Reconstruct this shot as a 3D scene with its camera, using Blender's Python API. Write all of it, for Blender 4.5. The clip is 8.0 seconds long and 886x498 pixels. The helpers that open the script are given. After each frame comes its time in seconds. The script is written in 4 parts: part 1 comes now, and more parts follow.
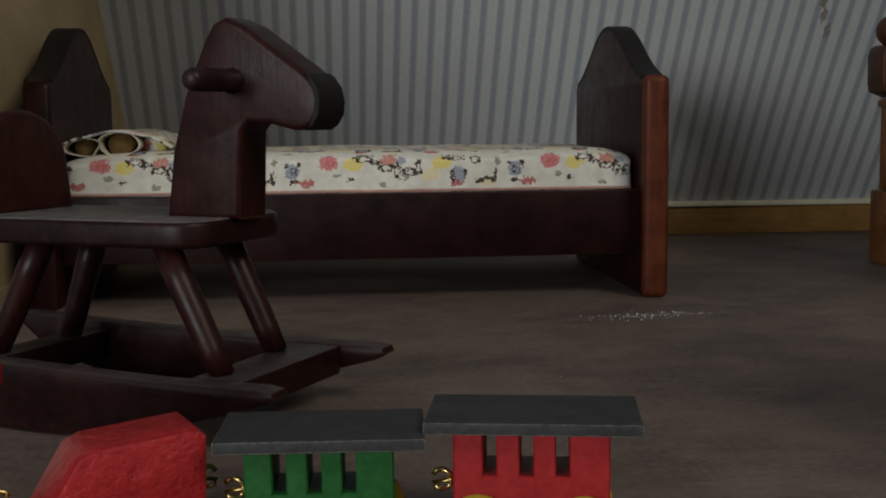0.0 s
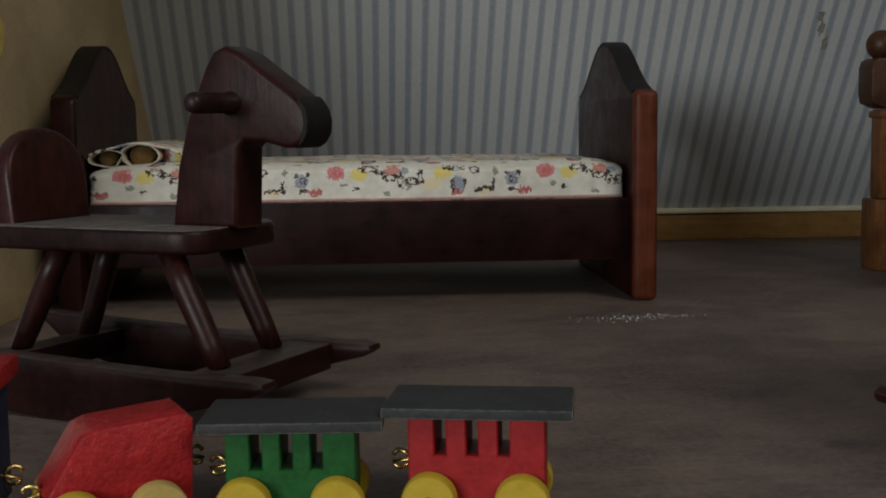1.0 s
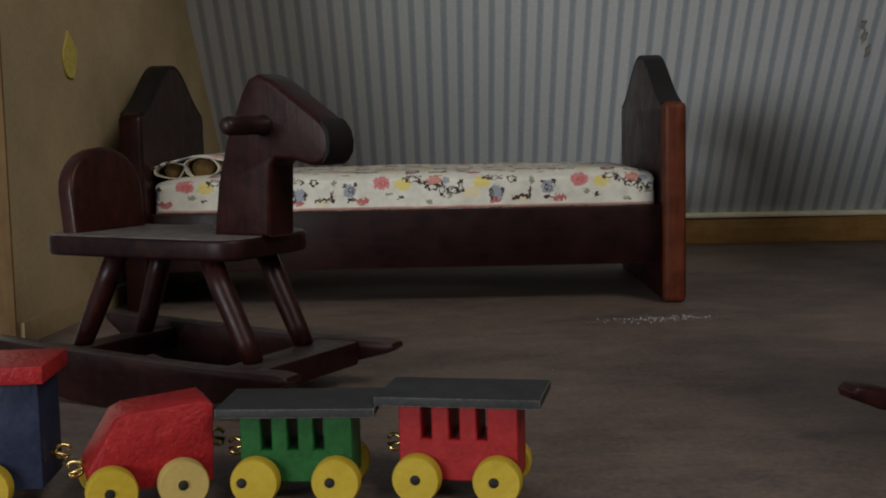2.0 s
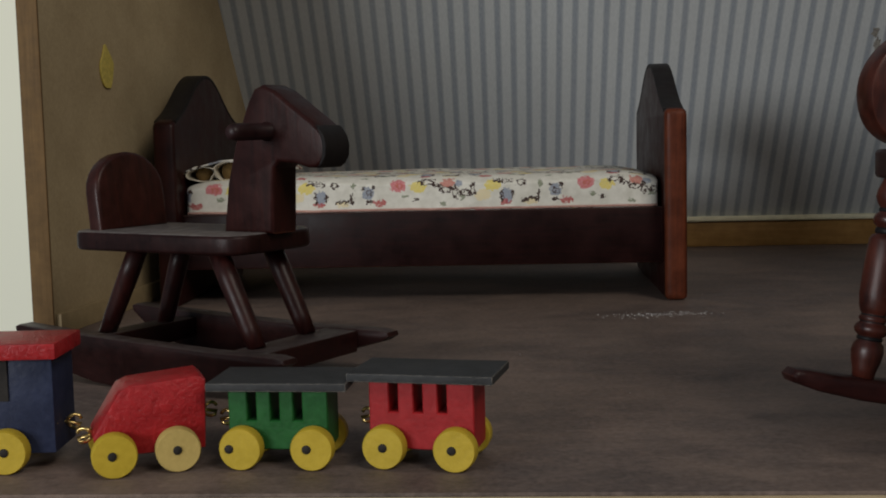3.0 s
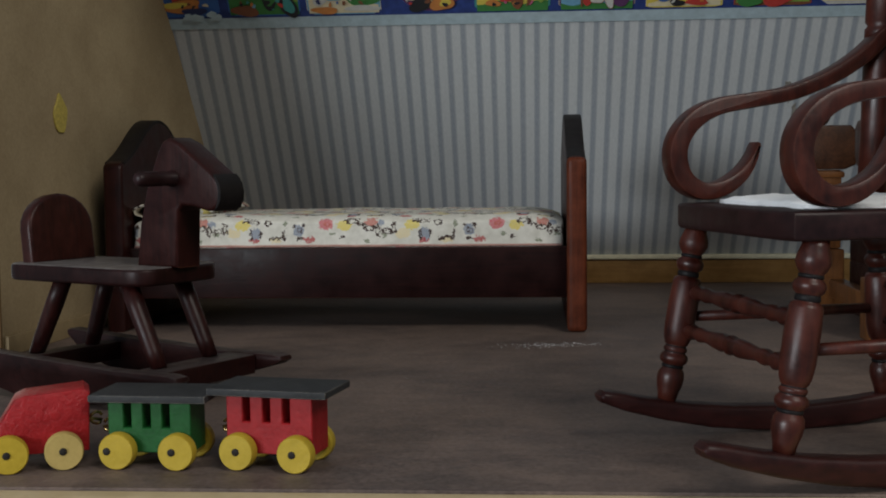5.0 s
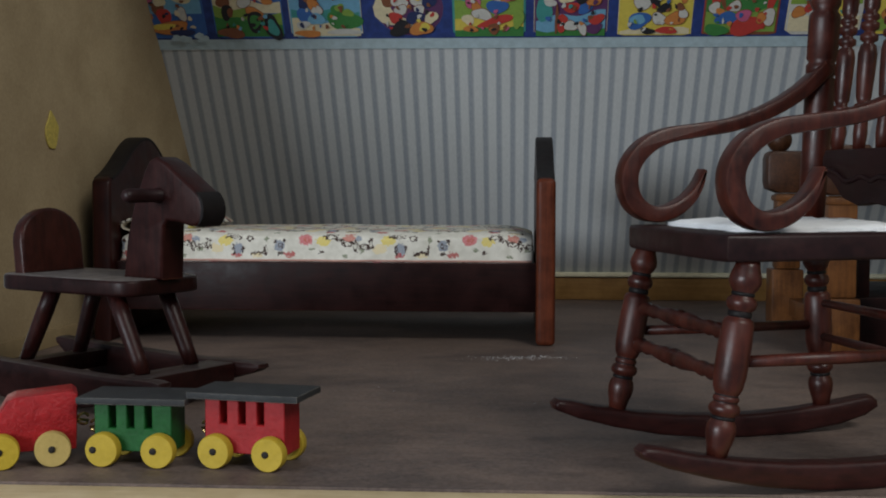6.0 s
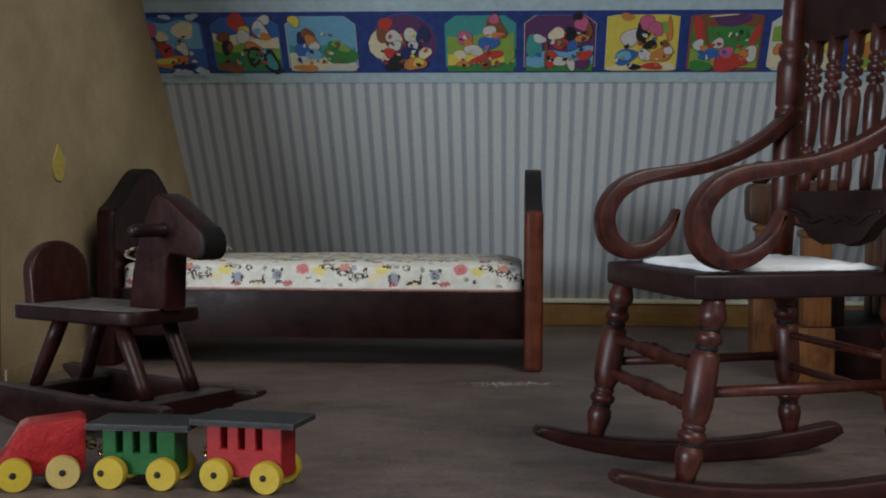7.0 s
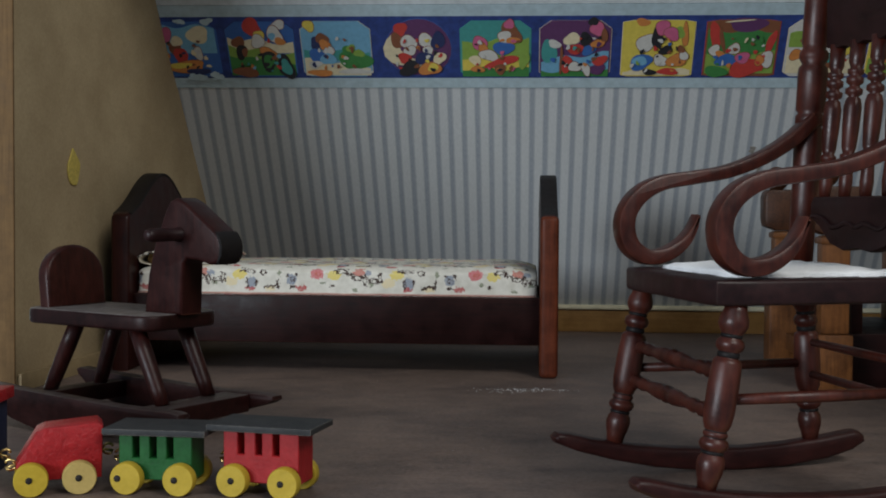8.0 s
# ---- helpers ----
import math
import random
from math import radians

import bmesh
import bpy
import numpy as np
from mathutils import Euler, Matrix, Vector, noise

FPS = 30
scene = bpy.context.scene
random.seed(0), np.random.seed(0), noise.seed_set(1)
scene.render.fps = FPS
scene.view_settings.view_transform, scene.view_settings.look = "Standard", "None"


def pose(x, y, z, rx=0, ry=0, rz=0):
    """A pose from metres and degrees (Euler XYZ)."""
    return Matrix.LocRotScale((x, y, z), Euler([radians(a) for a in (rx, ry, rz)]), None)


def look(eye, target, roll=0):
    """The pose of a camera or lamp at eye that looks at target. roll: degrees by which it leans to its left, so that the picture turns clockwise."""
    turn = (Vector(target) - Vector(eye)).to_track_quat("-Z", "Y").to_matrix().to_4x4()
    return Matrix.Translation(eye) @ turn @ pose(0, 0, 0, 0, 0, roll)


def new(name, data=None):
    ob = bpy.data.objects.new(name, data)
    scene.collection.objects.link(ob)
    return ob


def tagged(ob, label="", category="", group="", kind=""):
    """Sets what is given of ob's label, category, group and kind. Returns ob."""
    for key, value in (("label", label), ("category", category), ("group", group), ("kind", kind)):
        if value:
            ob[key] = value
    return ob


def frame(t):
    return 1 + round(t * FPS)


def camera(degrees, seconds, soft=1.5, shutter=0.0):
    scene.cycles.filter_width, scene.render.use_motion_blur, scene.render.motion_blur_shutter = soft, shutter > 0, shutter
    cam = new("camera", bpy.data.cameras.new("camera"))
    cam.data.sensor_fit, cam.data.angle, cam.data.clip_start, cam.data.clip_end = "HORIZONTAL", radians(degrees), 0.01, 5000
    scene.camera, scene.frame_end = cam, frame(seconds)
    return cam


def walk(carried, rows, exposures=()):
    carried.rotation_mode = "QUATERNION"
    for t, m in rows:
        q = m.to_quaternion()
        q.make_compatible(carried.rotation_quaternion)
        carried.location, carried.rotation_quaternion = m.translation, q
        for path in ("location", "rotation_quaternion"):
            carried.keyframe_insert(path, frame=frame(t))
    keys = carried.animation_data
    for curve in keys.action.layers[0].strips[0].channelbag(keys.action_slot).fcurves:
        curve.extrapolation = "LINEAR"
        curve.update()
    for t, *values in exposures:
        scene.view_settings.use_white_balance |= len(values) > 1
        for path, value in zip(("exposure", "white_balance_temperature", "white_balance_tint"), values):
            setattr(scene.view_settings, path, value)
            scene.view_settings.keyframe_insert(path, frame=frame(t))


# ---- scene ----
cam = camera(40.45, 8.0, soft=1.9)
PATH = [
    (0, (0.0765, -0.3285, 0.0496), (0.09489, -0.13051, 0.02811), -0.6),
    (0.5, (0.0803, -0.3355, 0.0508), (0.09636, -0.13728, 0.02953), -0.75),
    (1, (0.085, -0.3485, 0.0521), (0.09744, -0.14998, 0.03125), -0.68),
    (2.5, (0.10598, -0.38001, 0.05579), (0.09701, -0.18122, 0.03577), -1.45),
    (3, (0.11465, -0.39049, 0.05471), (0.10232, -0.19179, 0.03558), -1.33),
    (3.5, (0.13059, -0.40018, 0.05746), (0.11748, -0.20136, 0.04019), -1.12),
    (4, (0.14085, -0.40866, 0.05741), (0.12698, -0.20983, 0.04091), -1.07),
    (4.5, (0.14627, -0.41617, 0.05772), (0.13161, -0.2173, 0.04238), -0.90),
    (6, (0.15516, -0.44193, 0.05986), (0.14262, -0.24265, 0.04857), 0.09),
    (6.5, (0.15876, -0.45193, 0.06082), (0.14772, -0.25249, 0.05076), 0.19),
    (7, (0.15828, -0.45816, 0.06441), (0.14615, -0.25869, 0.0564), 0.24),
    (7.5, (0.16286, -0.45513, 0.06385), (0.14991, -0.25569, 0.05636), 0.25),
    (8, (0.15614, -0.45668, 0.06416), (0.14241, -0.25728, 0.05712), 0.40),
]
walk(cam, [(t, look(eye, target, roll)) for t, eye, target, roll in PATH],
     exposures=[(0.0, -0.72, 6600, 8), (1.0, -0.71, 6580, 8), (2.5, -0.60, 6600, 10), (4.5, -0.50, 6360, 9), (6.0, -0.33, 6130, 8), (8.0, -0.27, 6060, 8)])

# ---- light: a dim show room, a broad lamp in front and above, daylight from the front on one side ----
world = bpy.data.worlds.new("world")
scene.world = world
world.use_nodes = True
world.node_tree.nodes["Background"].inputs[0].default_value = (0.75, 0.82, 0.9, 1)
world.node_tree.nodes["Background"].inputs[1].default_value = 0.27


def area_lamp(name, eye, target, width, height, power, colour):
    data = bpy.data.lights.new(name, "AREA")
    data.shape, data.size, data.size_y, data.energy, data.color = "RECTANGLE", width, height, power, colour
    ob = new(name, data)
    ob.matrix_world = look(eye, target)
    return ob


area_lamp("window_light", (-0.68, -1.19, 0.25), (0.18, 0.05, 0.08), 0.60, 0.28, 12.5, (0.95, 0.98, 1.0))
area_lamp("ceiling_light", (0.64, -0.84, 0.78), (0.10, -0.14, 0.0), 0.45, 0.36, 6.2, (1.0, 0.93, 0.82))


# ---- materials ----
def material(name, rough=0.5, metal=0.0, coat=0.0):
    m = bpy.data.materials.new(name)
    m.use_nodes = True
    b = m.node_tree.nodes["Principled BSDF"]
    b.inputs["Roughness"].default_value = rough
    b.inputs["Metallic"].default_value = metal
    b.inputs["Coat Weight"].default_value = coat
    b.inputs["Coat Roughness"].default_value = 0.25
    return m, m.node_tree, b


def add(tree, kind, **inputs):
    n = tree.nodes.new(kind)
    for k, v in inputs.items():
        n.inputs[k.replace("_", " ")].default_value = v
    return n


def coords(tree, scale=(1, 1, 1), turn=(0, 0, 0)):
    tc = tree.nodes.new("ShaderNodeTexCoord")
    mp = tree.nodes.new("ShaderNodeMapping")
    mp.inputs["Scale"].default_value = scale
    mp.inputs["Rotation"].default_value = turn
    tree.links.new(tc.outputs["Object"], mp.inputs["Vector"])
    return mp.outputs["Vector"]


def ramp(tree, fac, stops, constant=False):
    r = tree.nodes.new("ShaderNodeValToRGB")
    r.color_ramp.interpolation = "CONSTANT" if constant else "LINEAR"
    while len(r.color_ramp.elements) < len(stops):
        r.color_ramp.elements.new(0.5)
    for e, (p, c) in zip(r.color_ramp.elements, stops):
        e.position, e.color = p, (*c, 1)
    tree.links.new(fac, r.inputs["Fac"])
    return r.outputs["Color"]


def mixed(tree, fac, a, b, blend="MIX"):
    n = tree.nodes.new("ShaderNodeMix")
    n.data_type, n.blend_type = "RGBA", blend
    for socket, v in ((n.inputs["Factor"], fac), (n.inputs["A"], a), (n.inputs["B"], b)):
        if isinstance(v, bpy.types.NodeSocket):
            tree.links.new(v, socket)
        elif isinstance(v, tuple):
            socket.default_value = (*v, 1)
        else:
            socket.default_value = v
    return n.outputs["Result"]


def maths(tree, op, a, b=0.0):
    n = tree.nodes.new("ShaderNodeMath")
    n.operation = op
    for socket, v in zip(n.inputs, (a, b)):
        if isinstance(v, bpy.types.NodeSocket):
            tree.links.new(v, socket)
        else:
            socket.default_value = v
    return n.outputs[0]


def noise_of(tree, vec, scale, detail=4.0, rough=0.6):
    n = add(tree, "ShaderNodeTexNoise", Scale=scale, Detail=detail, Roughness=rough)
    tree.links.new(vec, n.inputs["Vector"])
    return n.outputs["Fac"]


def bumped(tree, b, height, strength, distance):
    n = add(tree, "ShaderNodeBump", Strength=strength, Distance=distance)
    tree.links.new(height, n.inputs["Height"])
    tree.links.new(n.outputs["Normal"], b.inputs["Normal"])


def edge_mask(tree, radius, low, high, patchy=900.0):
    """Where an edge is worn: the difference between the rounded and the true normal, broken up."""
    bev = tree.nodes.new("ShaderNodeBevel")
    bev.samples = 4
    bev.inputs["Radius"].default_value = radius
    geo = tree.nodes.new("ShaderNodeNewGeometry")
    dot = tree.nodes.new("ShaderNodeVectorMath")
    dot.operation = "DOT_PRODUCT"
    tree.links.new(bev.outputs["Normal"], dot.inputs[0])
    tree.links.new(geo.outputs["Normal"], dot.inputs[1])
    off = maths(tree, "SUBTRACT", 1.0, dot.outputs["Value"])
    broken = maths(tree, "MULTIPLY", off, maths(tree, "MULTIPLY", noise_of(tree, coords(tree), patchy, 4), 2.0))
    grey = ramp(tree, broken, ((low, (0, 0, 0)), (high, (1, 1, 1))))
    return grey


def wood(name, dark, light, grain=(60, 900, 900), rough=0.42, coat=0.0, dust=0.0, spec=0.16, worn=None):
    """Stained wood: long grain along one axis, cloudy stain, faint dust on what faces up."""
    m, t, b = material(name, rough, coat=coat)
    b.inputs["Specular IOR Level"].default_value = spec
    fine = noise_of(t, coords(t, grain), 1.0, 5)
    cloud = noise_of(t, coords(t, (130, 130, 130)), 1.0, 5, 0.65)
    c = mixed(t, 0.5, ramp(t, fine, ((0.3, dark), (0.72, light))), ramp(t, cloud, ((0.36, dark), (0.66, light))))
    if dust:
        geo = t.nodes.new("ShaderNodeNewGeometry")
        sep = t.nodes.new("ShaderNodeSeparateXYZ")
        t.links.new(geo.outputs["Normal"], sep.inputs[0])
        up = maths(t, "MULTIPLY", maths(t, "GREATER_THAN", sep.outputs["Z"], 0.8), maths(t, "MULTIPLY", noise_of(t, coords(t, (300, 300, 300)), 1.0, 4), dust))
        c = mixed(t, up, c, (0.30, 0.28, 0.27))
    if worn:
        c = mixed(t, maths(t, "MULTIPLY", edge_mask(t, 0.0007, 0.06, 0.30), 0.6), c, worn)
    t.links.new(c, b.inputs["Base Color"])
    t.links.new(maths(t, "ADD", maths(t, "MULTIPLY", cloud, 0.5), rough - 0.22), b.inputs["Roughness"])
    bumped(t, b, maths(t, "ADD", fine, maths(t, "MULTIPLY", cloud, 3.5)), 0.09, 0.0004)
    return m


def paint(name, colour, rough=0.5, blotch=0.25, relief=0.25, scale=900.0, chips=None):
    """Hand-brushed toy paint with uneven cover."""
    m, t, b = material(name, rough)
    b.inputs["Specular IOR Level"].default_value = 0.25
    n = noise_of(t, coords(t), scale, 5)
    big = noise_of(t, coords(t), scale * 0.22, 3)
    low = tuple(v * (1 - blotch) for v in colour)
    high = tuple(min(1, v * (1 + blotch) + 0.01) for v in colour)
    c = mixed(t, 0.5, ramp(t, n, ((0.3, low), (0.7, high))), ramp(t, big, ((0.3, low), (0.7, high))))
    if chips:
        c = mixed(t, edge_mask(t, 0.0004, 0.16, 0.24, 1600.0), c, chips)
    t.links.new(c, b.inputs["Base Color"])
    bumped(t, b, n, relief, 0.0004)
    return m


def metal(name, colour, rough=0.3):
    m, t, b = material(name, rough, 1.0)
    t.links.new(ramp(t, noise_of(t, coords(t), 1500.0), ((0.3, tuple(v * 0.7 for v in colour)), (0.7, colour))), b.inputs["Base Color"])
    return m


MAHOGANY = wood("mahogany", (0.0055, 0.0015, 0.0015), (0.022, 0.0046, 0.0040), dust=0.2, worn=(0.10, 0.035, 0.022))
MAHOGANY_UP = wood("mahogany_upright", (0.0080, 0.0022, 0.0022), (0.036, 0.0075, 0.0058), grain=(900, 900, 60), rough=0.36, spec=0.22, worn=(0.15, 0.05, 0.025))
POST_WOOD = wood("post_wood", (0.040, 0.0095, 0.0050), (0.145, 0.036, 0.015), grain=(900, 900, 50), rough=0.42)
BACKREST_WOOD = wood("backrest_wood", (0.012, 0.0034, 0.0028), (0.052, 0.0115, 0.0080), grain=(900, 900, 80), rough=0.36, spec=0.25, worn=(0.24, 0.11, 0.06))
HORSE_WOOD = wood("horse_wood", (0.0065, 0.0021, 0.0021), (0.026, 0.0060, 0.0052), grain=(900, 900, 80), rough=0.38, dust=0.9, spec=0.22, worn=(0.09, 0.045, 0.035))
HORSE_DARK = wood("horse_rocker_wood", (0.0065, 0.0021, 0.0021), (0.026, 0.0060, 0.0052), grain=(80, 900, 900), rough=0.42, dust=0.25, spec=0.2, worn=(0.06, 0.03, 0.024))
CHAIR_WOOD = wood("chair_wood", (0.012, 0.0026, 0.0022), (0.090, 0.0180, 0.0095), grain=(700, 700, 80), rough=0.36, coat=0.0, spec=0.42, worn=(0.16, 0.055, 0.032))
ROCKER_WOOD = wood("chair_rocker_wood", (0.011, 0.0028, 0.0028), (0.042, 0.0090, 0.0075), grain=(90, 700, 700), rough=0.42, spec=0.3, worn=(0.14, 0.055, 0.04))
CHAIR_DARK = wood("chair_dark_wood", (0.009, 0.0032, 0.0036), (0.028, 0.0085, 0.0085), grain=(700, 90, 700), rough=0.42, spec=0.3, worn=(0.07, 0.045, 0.04))
OAK = wood("golden_oak", (0.20, 0.105, 0.030), (0.34, 0.19, 0.065), grain=(40, 900, 700), rough=0.5, coat=0.15)
EDGE_BROWN = wood("edge_brown", (0.10, 0.058, 0.024), (0.20, 0.12, 0.052), grain=(900, 900, 50), rough=0.6)
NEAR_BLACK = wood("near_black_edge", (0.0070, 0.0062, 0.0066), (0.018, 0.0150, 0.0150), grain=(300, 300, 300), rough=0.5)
AMBER = wood("amber_wood", (0.055, 0.020, 0.007), (0.22, 0.085, 0.024), grain=(900, 900, 60), rough=0.4, coat=0.4)
SETTLE_DARK = wood("settle_dark_wood", (0.020, 0.008, 0.0045), (0.085, 0.032, 0.013), grain=(900, 60, 900), rough=0.4, spec=0.3)
PLY = wood("pale_plywood", (0.56, 0.43, 0.24), (0.74, 0.60, 0.38), grain=(30, 600, 900), rough=0.6, coat=0.0)
RED = paint("red_paint", (0.30, 0.008, 0.011), 0.36, 0.35, 1.0, 800.0)
COACH_RED = paint("coach_red_paint", (0.30, 0.009, 0.012), 0.45, 0.25, 0.2, 900.0)
GREEN = paint("green_paint", (0.007, 0.085, 0.015), 0.45, 0.3, 0.2)
NAVY = paint("navy_paint", (0.012, 0.018, 0.048), 0.45)
BLACK = paint("charcoal_paint", (0.026, 0.027, 0.029), 0.6, 0.3, 0.4, 900.0, (0.30, 0.27, 0.23))
YELLOW = paint("yellow_paint", (0.46, 0.325, 0.026), 0.5, 0.12)
CREAM_YELLOW = paint("pale_yellow_paint", (0.45, 0.33, 0.105), 0.6, 0.12)
DARK_HOLE = paint("axle_dark", (0.014, 0.011, 0.009), 0.7)
BRASS = metal("brass", (0.75, 0.55, 0.22))
TAN_TRIM = paint("tan_trim", (0.29, 0.215, 0.115), 0.6, 0.2, 0.1, 200.0)
CREAM_STRIP = paint("cream_strip", (0.72, 0.68, 0.50), 0.7, 0.15, 0.1, 300.0)
WHITE_TRIM = paint("white_trim", (0.80, 0.79, 0.68), 0.5, 0.04, 0.05, 120.0)


def floor_material():
    """A printed wood-effect sheet: brown-grey, mottled, with fine grit."""
    m, t, b = material("dark_floor_sheet", 0.55)
    b.inputs["Specular IOR Level"].default_value = 0.22
    grain = noise_of(t, coords(t, (60, 240, 240)), 1.0, 6, 0.7)
    cloud = noise_of(t, coords(t, (110, 120, 110)), 1.0, 6, 0.7)
    wide = noise_of(t, coords(t, (12, 18, 12)), 1.0, 3)
    speck = noise_of(t, coords(t), 700.0, 4, 0.75)
    c = mixed(t, 0.5, ramp(t, grain, ((0.38, (0.080, 0.061, 0.053)), (0.64, (0.215, 0.165, 0.142)))), ramp(t, cloud, ((0.44, (0.066, 0.053, 0.049)), (0.57, (0.275, 0.200, 0.160)))))
    c = mixed(t, 0.45, c, ramp(t, speck, ((0.38, (0.045, 0.034, 0.030)), (0.62, (0.25, 0.195, 0.170)))))
    c = mixed(t, 0.12, c, (0.30, 0.20, 0.155))
    c = mixed(t, 0.3, c, ramp(t, wide, ((0.44, (0.085, 0.070, 0.066)), (0.57, (0.265, 0.195, 0.155)))))
    c = mixed(t, 1.0, c, (0.86, 0.86, 0.88), "MULTIPLY")
    t.links.new(c, b.inputs["Base Color"])
    t.links.new(maths(t, "ADD", maths(t, "MULTIPLY", cloud, 0.3), 0.42), b.inputs["Roughness"])
    bumped(t, b, speck, 0.35, 0.0003)
    return m


STRIPE_PHASE = 0.074


def stripe_material():
    """Striped wallpaper, 6.1 mm repeat, printed with fine lines, a little stained."""
    m, t, b = material("striped_wallpaper", 0.75)
    sep = t.nodes.new("ShaderNodeSeparateXYZ")
    t.links.new(coords(t), sep.inputs[0])
    x = maths(t, "FRACT", maths(t, "ADD", maths(t, "DIVIDE", sep.outputs["X"], 0.006287), 40.0 + STRIPE_PHASE))
    light, mid, dark = (0.575, 0.60, 0.605), (0.385, 0.42, 0.45), (0.275, 0.315, 0.365)
    c = ramp(t, x, ((0.0, light), (0.04, light), (0.10, mid), (0.17, dark), (0.38, dark), (0.47, mid), (0.54, light), (0.999, light)))
    fine = noise_of(t, coords(t, (1800, 500, 500)), 1.0, 3)
    c = mixed(t, 0.16, c, ramp(t, fine, ((0.3, (0.22, 0.23, 0.25)), (0.7, (0.72, 0.73, 0.74)))))
    stain = noise_of(t, coords(t, (25, 40, 40)), 1.0, 4)
    c = mixed(t, maths(t, "MULTIPLY", stain, 0.25), c, (0.46, 0.44, 0.40))
    t.links.new(c, b.inputs["Base Color"])
    bumped(t, b, fine, 0.1, 0.0002)
    return m


def ochre_material():
    m, t, b = material("ochre_wallpaper", 0.8)
    fleck = noise_of(t, coords(t), 900.0, 4)
    cloud = noise_of(t, coords(t), 40.0, 4)
    c = mixed(t, 0.5, ramp(t, fleck, ((0.3, (0.29, 0.215, 0.118)), (0.7, (0.43, 0.33, 0.195)))), ramp(t, cloud, ((0.36, (0.29, 0.215, 0.115)), (0.64, (0.43, 0.335, 0.195)))))
    t.links.new(c, b.inputs["Base Color"])
    bumped(t, b, fleck, 0.08, 0.0002)
    return m


def paper(name, colour, vary=0.12, scale=260.0):
    m, t, b = material(name, 0.6)
    n = noise_of(t, coords(t), scale, 4)
    t.links.new(ramp(t, n, ((0.3, tuple(v * (1 - vary) for v in colour)), (0.7, tuple(min(1, v * (1 + vary)) for v in colour)))), b.inputs["Base Color"])
    return m


PRINT = dict(pink=(0.56, 0.10, 0.13), coral=(0.50, 0.14, 0.10), yellow=(0.72, 0.58, 0.10), pale=(0.72, 0.61, 0.36), blue=(0.21, 0.25, 0.33), ink=(0.055, 0.032, 0.026), leaf=(0.16, 0.19, 0.11), red=(0.40, 0.025, 0.030))
# one repeat of the print, in 1/1333 dm: colour, place, half sizes, and the hollow share of a ring
MOTIFS = [
    ("pale", 405, 48, 34, 24, 0), ("yellow", 125, 84, 34, 24, 0), ("yellow", 448, 88, 36, 24, 0), ("pale", 610, 14, 30, 12, 0),
    ("pink", 36, 92, 38, 26, 0), ("coral", 255, 100, 30, 18, 0), ("blue", 300, 96, 20, 14, 0), ("blue", 512, 44, 26, 30, 0), ("blue", 720, 62, 27, 27, 0),
    ("red", 768, 18, 30, 14, 0), ("red", 505, 14, 24, 10, 0), ("leaf", 70, 44, 18, 8, 0), ("leaf", 655, 92, 9, 16, 0), ("leaf", 232, 8, 16, 9, 0), ("leaf", 320, 40, 16, 9, 0),
    ("coral", 42, 90, 18, 12, 0.5), ("ink", 165, 104, 40, 12, 0.52), ("ink", 112, 30, 14, 6, 0), ("ink", 250, 72, 36, 13, 0.52), ("ink", 285, 60, 12, 30, 0.52), ("ink", 362, 72, 12, 30, 0.52), ("ink", 330, 58, 30, 12, 0.52),
    ("ink", 470, 106, 22, 8, 0), ("ink", 505, 104, 34, 8, 0.5), ("ink", 572, 98, 20, 14, 0.52), ("ink", 490, 40, 8, 26, 0.3), ("ink", 536, 44, 7, 18, 0), ("ink", 590, 22, 14, 7, 0), ("ink", 620, 26, 24, 6, 0),
    ("ink", 648, 38, 7, 24, 0), ("ink", 722, 62, 13, 13, 0.6), ("ink", 722, 24, 18, 7, 0), ("ink", 700, 84, 10, 6, 0), ("ink", 744, 84, 8, 10, 0), ("ink", 205, 90, 26, 7, 0.4),
]


